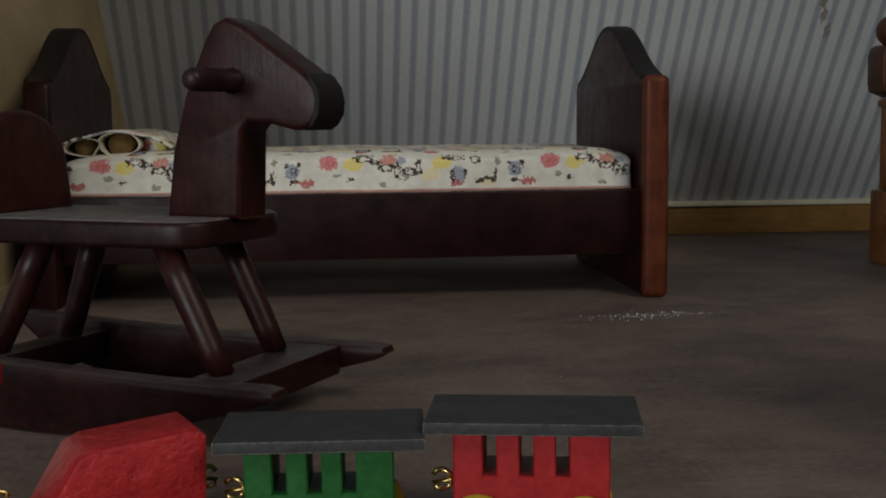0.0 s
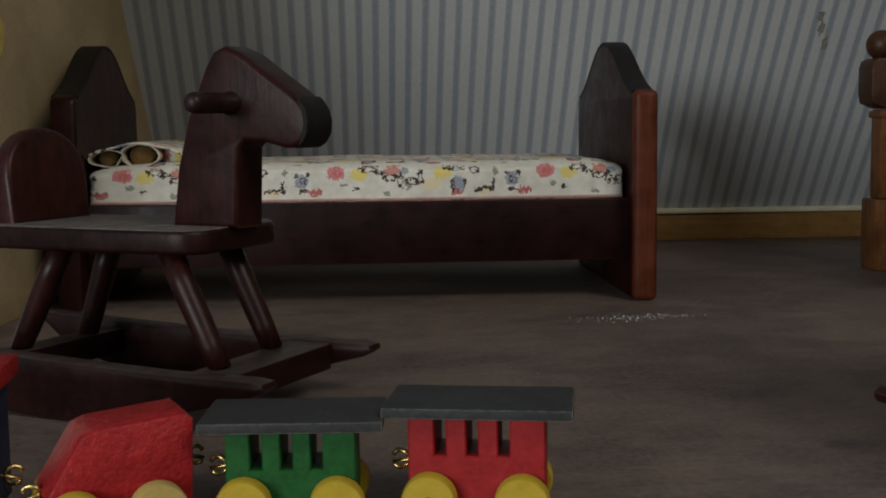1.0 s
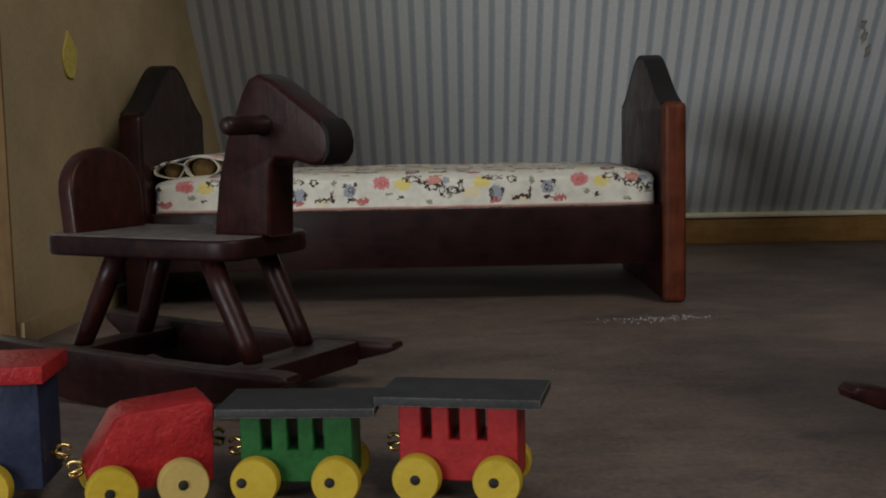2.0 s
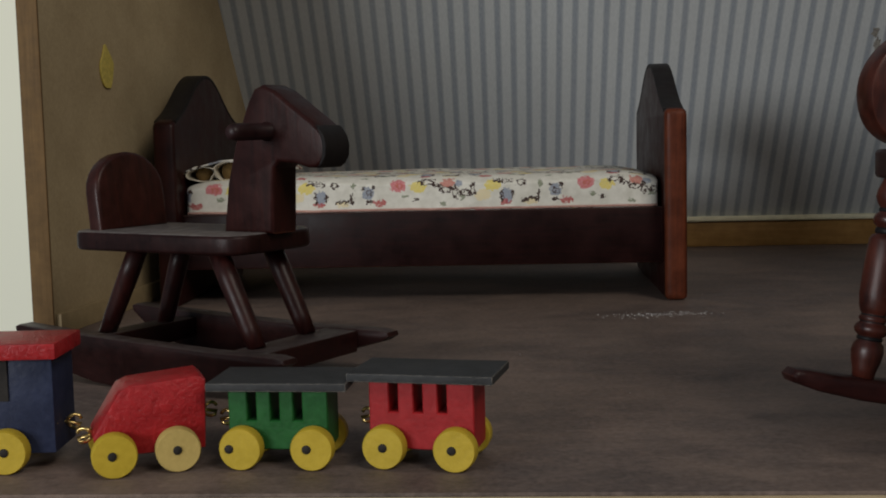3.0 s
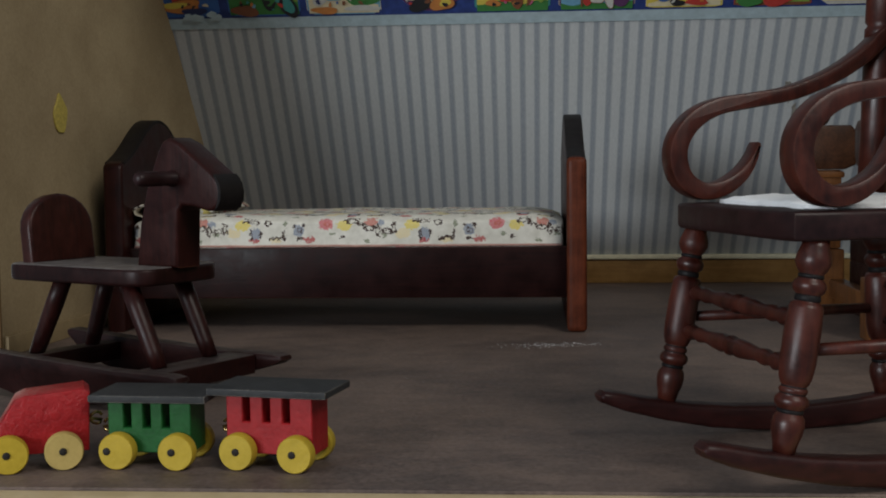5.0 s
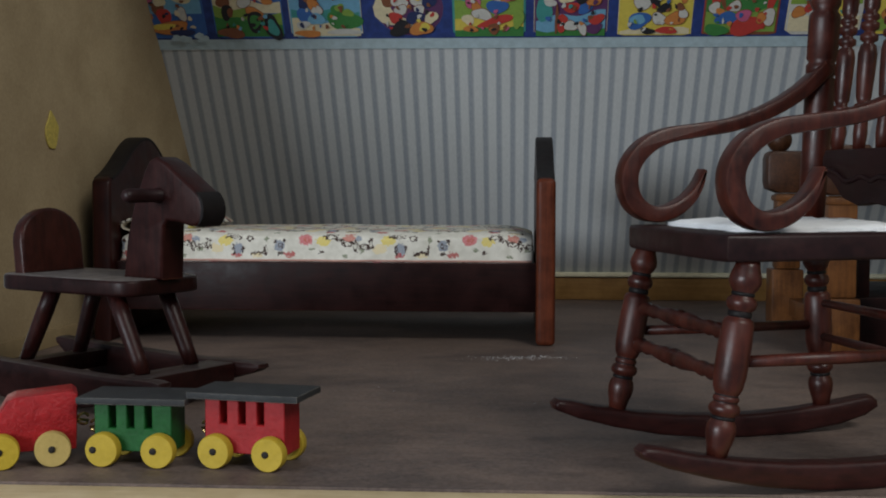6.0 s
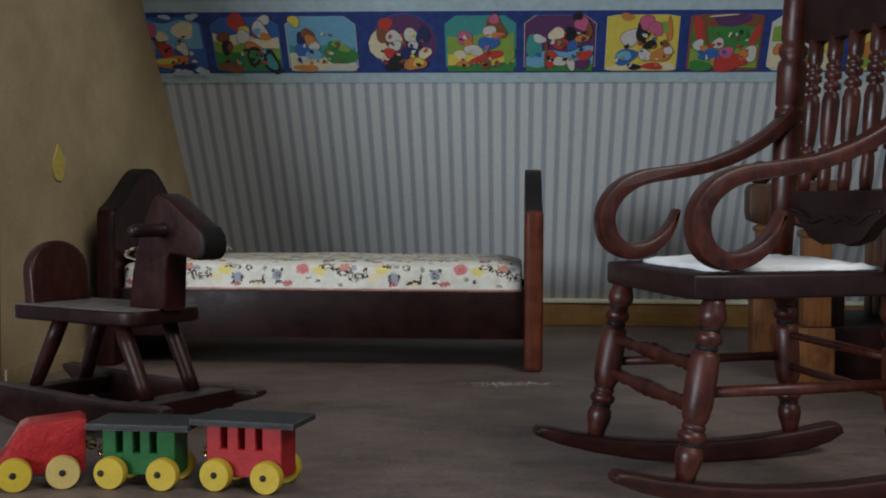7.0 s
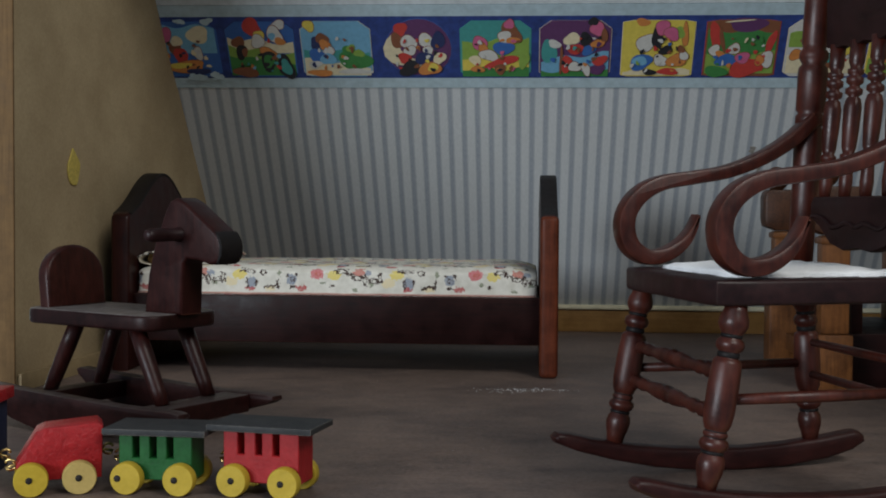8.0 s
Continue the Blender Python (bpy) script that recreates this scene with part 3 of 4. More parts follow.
# each panel: middle, outline, rim, backing colour, ground bands (colour, foot, head, slant), then patches (colour, dx, h, rx, rh, turn)
PANELS = [
    (0.02, "cut", "blue", "blue", [("sky", 0.42, 0.86, 0.0)],
     [("cream", 0.07, 0.72, 0.055, 0.13, 0), ("pink", -0.08, 0.72, 0.03, 0.13, 0), ("brown", -0.04, 0.50, 0.03, 0.12, 0.3), ("cream", -0.03, 0.62, 0.025, 0.09, 0.2), ("red", -0.02, 0.38, 0.028, 0.15, 0.2), ("white", 0.06, 0.42, 0.022, 0.10, 0), ("orange", 0.0, 0.20, 0.09, 0.09, 0.1), ("yellow", -0.03, 0.22, 0.05, 0.05, 0.1), ("navy", 0.05, 0.12, 0.05, 0.06, 0)]),
    (0.37, "cut", "navy", "blue", [("cream", 0.42, 0.62, -0.05), ("lime", 0.05, 0.47, -0.06), ("green", 0.05, 0.30, -0.10)],
     [("white", 0.09, 0.88, 0.03, 0.07, 0), ("brown", -0.10, 0.60, 0.028, 0.10, 0), ("black", -0.09, 0.44, 0.026, 0.12, 0), ("brown", -0.075, 0.44, 0.014, 0.07, 0), ("red", -0.03, 0.84, 0.042, 0.15, 0.4), ("yellow", 0.0, 0.72, 0.022, 0.08, 0.2), ("white", -0.01, 0.62, 0.032, 0.10, -0.3), ("white", 0.07, 0.72, 0.034, 0.14, 0.3), ("sky", 0.055, 0.70, 0.016, 0.06, 0.3), ("orange", 0.09, 0.62, 0.025, 0.06, 0), ("orange", 0.03, 0.44, 0.04, 0.07, -0.2), ("black", 0.03, 0.30, 0.034, 0.17, 0.1), ("green", 0.03, 0.30, 0.024, 0.11, 0.1), ("black", 0.105, 0.20, 0.036, 0.20, 0.15), ("teal", 0.105, 0.20, 0.024, 0.13, 0.15), ("brown", -0.08, 0.12, 0.06, 0.08, 0)]),
    (0.71, "cut", "cream", "sky", [("teal", 0.30, 0.44, 0.0), ("cream", 0.05, 0.26, -0.06)],
     [("yellow", -0.115, 0.86, 0.024, 0.09, 0), ("green", 0.08, 0.30, 0.072, 0.16, 0), ("green", 0.055, 0.44, 0.030, 0.10, 0), ("lime", 0.065, 0.50, 0.020, 0.06, 0), ("lime", 0.10, 0.42, 0.024, 0.06, 0), ("white", 0.08, 0.12, 0.07, 0.05, 0), ("navy", -0.09, 0.58, 0.024, 0.10, 0.2), ("brown", -0.06, 0.66, 0.028, 0.09, 0), ("orange", -0.05, 0.56, 0.026, 0.08, -0.2), ("white", -0.035, 0.46, 0.024, 0.08, 0), ("blue", -0.085, 0.38, 0.040, 0.11, 0), ("sky", -0.04, 0.33, 0.034, 0.10, 0), ("white", -0.10, 0.24, 0.03, 0.06, 0), ("orange", -0.08, 0.10, 0.06, 0.05, 0)]),
    (1.07, "round", "blue", "purple", [],
     [("cream", -0.020, 0.50, 0.112, 0.38, 0), ("purple", 0.03, 0.58, 0.104, 0.34, 0), ("red", -0.07, 0.80, 0.034, 0.10, 0.3), ("brown", -0.085, 0.62, 0.028, 0.13, 0), ("white", -0.035, 0.60, 0.034, 0.11, 0.3), ("white", 0.045, 0.62, 0.036, 0.11, -0.3), ("navy", 0.095, 0.62, 0.030, 0.15, 0), ("white", -0.03, 0.46, 0.026, 0.08, 0), ("white", 0.05, 0.46, 0.024, 0.07, 0), ("red", -0.055, 0.34, 0.032, 0.08, 0), ("navy", 0.03, 0.34, 0.045, 0.09, 0.1), ("cream", 0.10, 0.34, 0.03, 0.09, 0.9), ("black", -0.035, 0.17, 0.046, 0.12, 0.3), ("orange", 0.055, 0.17, 0.046, 0.11, 0.2), ("yellow", 0.07, 0.19, 0.026, 0.06, 0.2)]),
    (1.42, "cut", "teal", "teal", [("lime", 0.30, 0.62, 0.05), ("yellow", 0.05, 0.34, 0.0), ("green", 0.03, 0.16, 0.0)],
     [("pink", -0.07, 0.58, 0.028, 0.12, 0.5), ("orange", -0.055, 0.50, 0.020, 0.08, 0), ("white", -0.03, 0.38, 0.040, 0.09, -0.4), ("cream", -0.09, 0.30, 0.026, 0.08, 0), ("brown", 0.07, 0.76, 0.034, 0.18, 0.7), ("pink", 0.06, 0.88, 0.020, 0.08, 0), ("white", 0.04, 0.68, 0.032, 0.09, 0.2), ("orange", 0.075, 0.62, 0.028, 0.06, 0), ("blue", 0.035, 0.50, 0.044, 0.11, 0.2), ("red", 0.03, 0.28, 0.075, 0.07, 0.25), ("brown", 0.02, 0.16, 0.022, 0.10, 0.3), ("lime", 0.125, 0.32, 0.022, 0.16, 0), ("orange", -0.08, 0.16, 0.03, 0.05, 0)]),
    (1.77, "cut", "cream", "purple", [("sky", 0.06, 0.36, 0.06), ("green", 0.03, 0.12, 0.0)],
     [("teal", -0.115, 0.44, 0.032, 0.20, 0.2), ("white", -0.09, 0.56, 0.030, 0.06, -0.2), ("cream", -0.015, 0.64, 0.034, 0.10, 0.2), ("black", 0.045, 0.64, 0.026, 0.11, 0.4), ("red", 0.0, 0.48, 0.036, 0.08, -0.2), ("blue", 0.06, 0.46, 0.034, 0.07, 0.3), ("pink", 0.095, 0.80, 0.034, 0.10, 0.5), ("black", 0.075, 0.92, 0.020, 0.07, 0), ("orange", 0.10, 0.58, 0.030, 0.07, 0.3), ("brown", 0.125, 0.70, 0.014, 0.12, 0), ("brown", -0.06, 0.30, 0.008, 0.22, 0), ("red", -0.035, 0.24, 0.026, 0.13, 0), ("white", 0.0, 0.20, 0.026, 0.08, 0.4), ("purple", 0.10, 0.16, 0.034, 0.09, 0), ("red", 0.11, 0.30, 0.032, 0.08, 0.4), ("white", 0.05, 0.16, 0.018, 0.10, 0.5)]),
    (2.13, "square", "cream", "yellow", [("cream", 0.05, 0.13, 0.0)],
     [("orange", -0.07, 0.90, 0.03, 0.06, 0), ("orange", 0.115, 0.70, 0.012, 0.20, 0.1), ("lime", 0.09, 0.74, 0.022, 0.09, 0), ("white", -0.05, 0.58, 0.046, 0.13, 0.3), ("black", -0.005, 0.66, 0.026, 0.16, 0.2), ("pink", 0.015, 0.82, 0.034, 0.10, 0.5), ("pink", 0.055, 0.72, 0.036, 0.09, -0.4), ("black", 0.035, 0.46, 0.030, 0.07, 0.2), ("blue", -0.07, 0.27, 0.052, 0.12, 0.2), ("sky", -0.075, 0.29, 0.034, 0.07, 0.2), ("white", 0.015, 0.30, 0.030, 0.09, 0), ("orange", 0.085, 0.30, 0.040, 0.11, 0.4), ("white", 0.115, 0.38, 0.018, 0.08, 0), ("brown", 0.10, 0.48, 0.018, 0.06, 0), ("black", -0.03, 0.11, 0.03, 0.05, 0), ("red", 0.05, 0.12, 0.05, 0.05, 0)]),
    (2.49, "square", "red", "brown", [("green", 0.34, 0.76, 0.0), ("lime", 0.08, 0.42, 0.0)],
     [("purple", 0.02, 0.86, 0.09, 0.10, 0), ("red", -0.115, 0.66, 0.022, 0.26, 0.1), ("brown", -0.085, 0.62, 0.010, 0.20, 0.2), ("red", 0.125, 0.58, 0.018, 0.18, -0.2), ("cream", -0.02, 0.92, 0.06, 0.012, 0.1), ("white", -0.115, 0.46, 0.024, 0.08, 0), ("white", -0.03, 0.48, 0.024, 0.09, 0), ("orange", -0.09, 0.40, 0.02, 0.05, 0), ("blue", -0.06, 0.30, 0.046, 0.10, 0.3), ("red", 0.03, 0.18, 0.072, 0.15, 0.1), ("pink", 0.01, 0.34, 0.034, 0.08, 0), ("white", 0.115, 0.32, 0.030, 0.12, 0), ("orange", 0.085, 0.30, 0.020, 0.08, 0.2), ("green", -0.10, 0.12, 0.05, 0.09, -0.3)]),
    (2.84, "cut", "cream", "white", [("lime", 0.50, 0.80, 0.1), ("cream", 0.08, 0.34, 0.0)],
     [("orange", -0.11, 0.38, 0.026, 0.09, 0), ("red", -0.06, 0.44, 0.03, 0.08, 0.3), ("white", -0.03, 0.60, 0.03, 0.08, 0), ("teal", 0.03, 0.30, 0.04, 0.10, 0), ("yellow", 0.09, 0.50, 0.036, 0.18, 0), ("brown", 0.0, 0.20, 0.06, 0.06, 0)]),
    (3.19, "cut", "cream", "yellow", [("lime", 0.08, 0.34, 0.0)],
     [("white", 0.0, 0.55, 0.03, 0.10, 0), ("red", 0.04, 0.66, 0.026, 0.09, 0), ("blue", 0.0, 0.30, 0.05, 0.10, 0), ("orange", -0.08, 0.36, 0.03, 0.12, 0.3)]),
]
for n, (mid, kind, edge, backing, bands, patches) in enumerate(PANELS):
    part("panel_rim", flat_print(panel_outline(mid, 0.1575, kind), 0.0082), PAPER[edge], frieze)
    card = part("picture_panel", flat_print(panel_outline(mid, 0.155, kind), 0.0095), PAPER[backing], frieze)
    r = random.Random(100 + n)
    level = 0.0105
    for i, (hue, h0, h1, slant) in enumerate(bands):
        part("printed_ground", flat_print(ground_band(mid, 0.148, h0, h1, slant, n * 7 + i), level), PAPER[hue], card)
        level += 0.0004
    for i, (hue, dx, h, rx, rh, turn) in enumerate(patches):
        if hue in ("white", "orange", "yellow", "pink") and rh > 0.06:
            part("printed_outline", flat_print(blob(mid + dx, h, rx + 0.0022, rh + 0.009, turn, 0.2, n * 20 + i), level), PAPER["brown"], card)
        part("printed_patch", flat_print(blob(mid + dx, h, rx, rh, turn, 0.2, n * 20 + i), level + 0.0002), PAPER[hue], card)
        level += 0.0004
    hues = [p[0] for p in patches] + ["black", "black", "brown", "navy"]
    for i in range(18):
        dx, h = r.uniform(-0.11, 0.11), r.uniform(0.14, 0.68)
        part("printed_patch", flat_print(blob(mid + dx, h, r.uniform(0.004, 0.012), r.uniform(0.014, 0.045), r.uniform(-0.8, 0.8), 0.35, n * 90 + i, 9), level + 0.0002 * i), PAPER[r.choice(hues)], card)
r = random.Random(77)
for i in range(11):
    x, h = r.uniform(-0.02, 0.19), r.choice((0.03, 0.06, 0.10, 0.95))
    part("scuff", flat_print(blob(x, h, r.uniform(0.010, 0.032), r.uniform(0.02, 0.06), r.uniform(-0.3, 0.3), 0.4, 300 + i, 12), 0.0190 + 0.0002 * i), PALE_BLUE, frieze, "pale scuffed patch where the print is rubbed off")

# ---- bed ----
bed = thing("doll_bed", (0.8, 0.4, 0), "dark mahogany-stained dolls' bed with arched head and foot boards", "bed")


def bed_end(name, x0, x1, edge_label):
    crown = [(0.455, 0.585), (0.448, 0.601), (0.42, 0.612), (0.36, 0.631), (0.29, 0.661), (0.22, 0.698), (0.15, 0.734), (0.075, 0.762), (0.0, 0.772)]
    crown = smooth_line([(a, b, 0) for a, b in crown + [(-a, b) for a, b in crown[-2::-1]]], 3)
    outline = [(0.455, 0.0)] + [(q.x, q.y) for q in crown] + [(-0.455, 0.0)]
    there = frame_of(((x0 + x1) / 2, 0.405, 0), (0, 1))
    board = part(name, prism(outline, x1 - x0, there, 0.014, 3), MAHOGANY_UP, bed)
    line = [(q.x * 0.985, q.y - 0.0055) for q in crown[5:-5:2]]
    # a near-black band: the arch top's want of overhead light, put into its colour
    part("arch_edge", ribbon(line, [0.0145] * len(line), x1 - x0 + 0.002, there, 0.005), NEAR_BLACK, board, "top edge coloured dark for the lack of light from above")
    if edge_label:
        part("edge_strip", box(x0 - 0.003, x1 + 0.003, -0.080, -0.036, 0.002, 0.609, 0.021, 4), POST_WOOD, board, edge_label)
    return board


bed_end("headboard", -0.030, 0.042, "")
bed_end("footboard", 1.618, 1.682, "reddish rounded front edge")
part("side_rail", box(0.042, 1.618, -0.002, 0.045, 0.115, 0.297, 0.008), MAHOGANY, bed)
part("side_rail", box(0.042, 1.618, 0.765, 0.812, 0.115, 0.297, 0.008), MAHOGANY, bed)
part("bed_base", box(0.042, 1.618, 0.045, 0.765, 0.235, 0.268), MAHOGANY, bed)


def mattress():
    bm = box(0.052, 1.606, 0.012, 0.755, 0.270, 0.412)
    bmesh.ops.subdivide_edges(bm, edges=bm.edges[:], cuts=22, use_grid_fill=True)
    for v in bm.verts:
        c = v.co
        # plump, with rounded long edges and softly sunken ends
        top = max(0.0, (c.z - 0.30) / 0.112)
        edge = min((c.x - 0.052), (1.606 - c.x), 0.07) / 0.07
        side = min((c.y - 0.012), (0.755 - c.y), 0.06) / 0.06
        c.z += top * (-0.020 * (1 - edge) ** 2 - 0.024 * (1 - side) ** 2 + 0.007 * noise.noise(c * 6) + 0.003 * noise.noise(c * 21))
        c.y += 0.010 * noise.noise(Vector((c.x * 5, c.z * 4, c.y)))
    bed_pad = thing("mattress", (0.8, 0.4, 0.27), "white floral cotton mattress lying in the dolls' bed", "mattress")
    ob = part("cover", bm, FLORAL, bed_pad, smooth=True)
    sub = ob.modifiers.new("soft", "SUBSURF")
    sub.levels = sub.render_levels = 1
    edge = [(0.06 + 1.54 * i / 40, 0.010 + 0.004 * noise.noise(Vector((i * 0.4, 0, 0))), 0.302 + 0.003 * noise.noise(Vector((i * 0.5, 3, 0)))) for i in range(41)]
    part("piping", tube(edge, 0.0045, 6), PIPING, bed_pad, "pinkish cotton piping along the rail", smooth=True)


mattress()

pillow = thing("rolled_pillow", (0.2, 0.2, 0.4), "rolled floral cotton pillow with open ends showing brown filling", "pillow")


def roll(cx, cz, rx, rz, y0, y1, shell):
    """A flattened roll lying across the bed, open at its ends."""
    bm = bmesh.new()
    rings = []
    count = 26
    for y, k in ((y1, 1.0), (y0 + 0.02, 1.0), (y0, 0.98), (y0, 1 - shell), (y0 + 0.05, 0.97 - shell)):
        ring = []
        for i in range(count):
            a = 2 * math.pi * i / count
            w = 1 + 0.22 * noise.noise(Vector((math.cos(a) * 1.4, y * 3, math.sin(a) * 1.4 + cx * 9)))
            ring.append(bm.verts.new((cx + rx * k * w * math.cos(a), y, cz + rz * k * w * math.sin(a))))
        rings.append(ring)
    for one, two in zip(rings, rings[1:]):
        for i in range(count):
            bm.faces.new((one[i], one[(i + 1) % count], two[(i + 1) % count], two[i]))
    bm.faces.new(rings[0])
    return bm


for cx, cz, rx, rz in ((0.098, 0.430, 0.050, 0.026), (0.196, 0.436, 0.056, 0.036)):
    r = part("roll", roll(cx, cz, rx, rz, 0.05, 0.62, 0.09), PILLOW, pillow, smooth=True)
    part("filling", lathe([(0, 0.001), (0.01, rz * 0.92), (1, rz * 0.92)], (cx, 0.075, cz), (cx, 0.6, cz)), STUFFING, r, "coarse brown filling", smooth=True)


def pillow_case():
    """The upper fold of the case, sagging over both rolls."""
    bm = bmesh.new()
    rows = []
    for j in range(10):
        y = 0.046 + 0.60 * j / 9
        row = []
        for i in range(17):
            s = i / 16
            x = 0.036 + 0.30 * s
            z = 0.414 + 0.060 * math.sin(math.pi * min(1, s * 0.92 + 0.04)) ** 0.6 + 0.006 * noise.noise(Vector((x * 12, y * 9, 0)))
            row.append((bm.verts.new((x, y, z)), bm.verts.new((x, y + (0.004 if j == 0 else 0), z - 0.007))))
        rows.append(row)
    for one, two in zip(rows, rows[1:]):
        for i in range(16):
            bm.faces.new((one[i][0], one[i + 1][0], two[i + 1][0], two[i][0]))
            bm.faces.new((two[i][1], two[i + 1][1], one[i + 1][1], one[i][1]))
    for row in (rows[0], rows[-1]):
        for i in range(16):
            bm.faces.new((row[i][0], row[i][1], row[i + 1][1], row[i + 1][0]))
    for i in (0, 16):
        for one, two in zip(rows, rows[1:]):
            bm.faces.new((one[i][0], two[i][0], two[i][1], one[i][1]))
    return bm


part("case", pillow_case(), FLORAL, pillow, "floral cotton case folded over the filling", smooth=True)
part("pillow_body", box(0.250, 0.318, 0.10, 0.62, 0.40, 0.458, 0.026, 4), FLORAL, pillow, smooth=True)

# ---- rocking horse ----
HF = Vector((0.880, -0.475, 0)).normalized()
HN = Vector((HF.y, -HF.x, 0))
HORSE = Matrix(((HF.x, -HN.x, 0, 0.766), (HF.y, -HN.y, 0, -1.362), (0, 0, 1, 0), (0, 0, 0, 1)))
horse = thing("rocking_horse", (0.50, -1.22, 0), "dark mahogany-stained wooden toy rocking horse, dusty on top", "rocking horse")


def horse_point(s, k, z):
    return HORSE @ Vector((s, -k, z))


HEAD = [(-0.287, 0.338), (-0.272, 0.446), (-0.246, 0.535), (-0.205, 0.625), (-0.187, 0.652), (-0.163, 0.661), (-0.130, 0.647), (-0.082, 0.613), (-0.034, 0.580), (-0.014, 0.564), (-0.001, 0.547), (0.004, 0.527), (0.002, 0.506), (-0.008, 0.490), (-0.024, 0.481), (-0.045, 0.481), (-0.085, 0.491), (-0.125, 0.494), (-0.139, 0.480), (-0.145, 0.338)]
head = part("head", prism(HEAD, 0.085, HORSE, 0.009, 3), MAHOGANY_UP, horse)
part("muzzle", prism([(-0.020, 0.5705), (-0.0125, 0.5655), (0.0005, 0.5478), (0.0055, 0.527), (0.0035, 0.5055), (-0.007, 0.4888), (-0.020, 0.4805), (-0.012, 0.491), (-0.006, 0.507), (-0.004, 0.527), (-0.008, 0.546)], 0.0862, HORSE, 0.0015, 1), NEAR_BLACK, head, "black worn nose tip")
HANDLE = [(0, 0.011), (0.02, 0.016), (0.05, 0.0185), (0.12, 0.019), (0.36, 0.018), (0.37, 0.021), (0.41, 0.021), (0.42, 0.018), (0.58, 0.018), (0.95, 0.0185), (0.98, 0.016), (1, 0.010)]
part("handle", lathe(HANDLE, horse_point(-0.152, 0.163, 0.560), horse_point(-0.152, -0.15, 0.560), 14), CHAIR_DARK, horse, smooth=True)
SEAT = []
for cs, ck, a0 in ((-0.222, 0.085, 0), (-0.625, 0.085, 90), (-0.625, -0.085, 180), (-0.222, -0.085, 270)):
    for i in range(6):
        a = radians(a0 + 18 * i)
        SEAT.append((cs + 0.06 * math.cos(a), ck + 0.06 * math.sin(a)))
bm = prism(SEAT, 0.044, Matrix(((1, 0, 0, 0), (0, 0, 1, 0), (0, -1, 0, 0.319), (0, 0, 0, 1))), 0.009, 3)
part("seat", placed(bm, HORSE), HORSE_WOOD, horse)
BACK = [(-0.108, 0.338), (-0.108, 0.43)] + [(-0.108 * math.cos(radians(a)), 0.43 + 0.093 * math.sin(radians(a))) for a in range(15, 180, 15)] + [(0.108, 0.43), (0.108, 0.338)]
bm = prism(BACK, 0.045, HORSE @ Matrix.Translation((-0.590, 0, 0)) @ pose(0, 0, 0, 0, -6, 0) @ Matrix.Rotation(radians(90), 4, "Z") @ Matrix.Translation((0, 0, 0)), 0.010, 3)
part("backrest", bm, BACKREST_WOOD, horse, "reddish rounded back with worn pale edges")
ROCK = [(-0.800, 0.103), (-0.805, 0.118), (-0.79, 0.123), (-0.65, 0.116), (-0.5, 0.111), (-0.35, 0.106), (-0.2, 0.102), (-0.02, 0.104), (0.006, 0.100), (0.010, 0.090), (-0.01, 0.078), (-0.08, 0.058), (-0.16, 0.036), (-0.25, 0.016), (-0.35, 0.004), (-0.45, 0.0), (-0.55, 0.006), (-0.65, 0.026), (-0.74, 0.058)]
for k in (0.185, -0.185):
    part("rocker", prism(ROCK, 0.048, HORSE @ Matrix.Translation((0, -k, 0)), 0.007), HORSE_DARK, horse)
for top, foot in (((-0.239, 0.115), (-0.133, 0.122)), ((-0.253, -0.078), (-0.155, -0.078)), ((-0.502, 0.095), (-0.610, 0.102)), ((-0.534, -0.085), (-0.605, -0.082))):
    leg = lathe([(0, 0.0225), (0.3, 0.0235), (0.8, 0.0215), (1, 0.0195)], horse_point(*top, 0.300), horse_point(*foot, 0.099), 14)
    part("leg", leg, MAHOGANY_UP, horse, smooth=True)
part("crossbar", placed(box(-0.170, -0.075, -0.1605, 0.1605, 0.050, 0.101, 0.006), HORSE), HORSE_DARK, horse)
part("crossbar", placed(box(-0.640, -0.575, -0.1605, 0.1605, 0.050, 0.101, 0.006), HORSE), HORSE_DARK, horse)


# ---- toy train ----
def wheel_on(car, x, near, y, radius, mat, pin, m):
    """A flat turned wheel with its axle end."""
    d = -1 if near else 1
    w = part("wheel", placed(lathe([(0, radius * 0.93), (0.12, radius), (0.85, radius), (1, radius * 0.94)], (x, y, radius), (x, y + d * 0.026, radius), 28), m), mat, car)
    part("axle_end", placed(lathe([(0, 0.0075), (0.7, 0.0075), (1, 0.005)], (x + pin, y + d * 0.024, radius + 0.001), (x + pin, y + d * 0.029, radius + 0.001), 12), m), DARK_HOLE, w, "dark axle end")
    return w


def hook_on(car, x, y, z, m, d):
    """An open brass screw eye."""
    ring = [(x + d * (0.016 + 0.012 * math.cos(a)), y + 0.004 * math.sin(2 * a), z + 0.012 * math.sin(a)) for a in [radians(20 + 32 * i) for i in range(11)]]
    part("screw_eye", placed(tube([(x - d * 0.02, y, z), (x + d * 0.004, y, z)] + ring[::-1], 0.0032), m), BRASS, car, "bright brass screw eye", smooth=True)


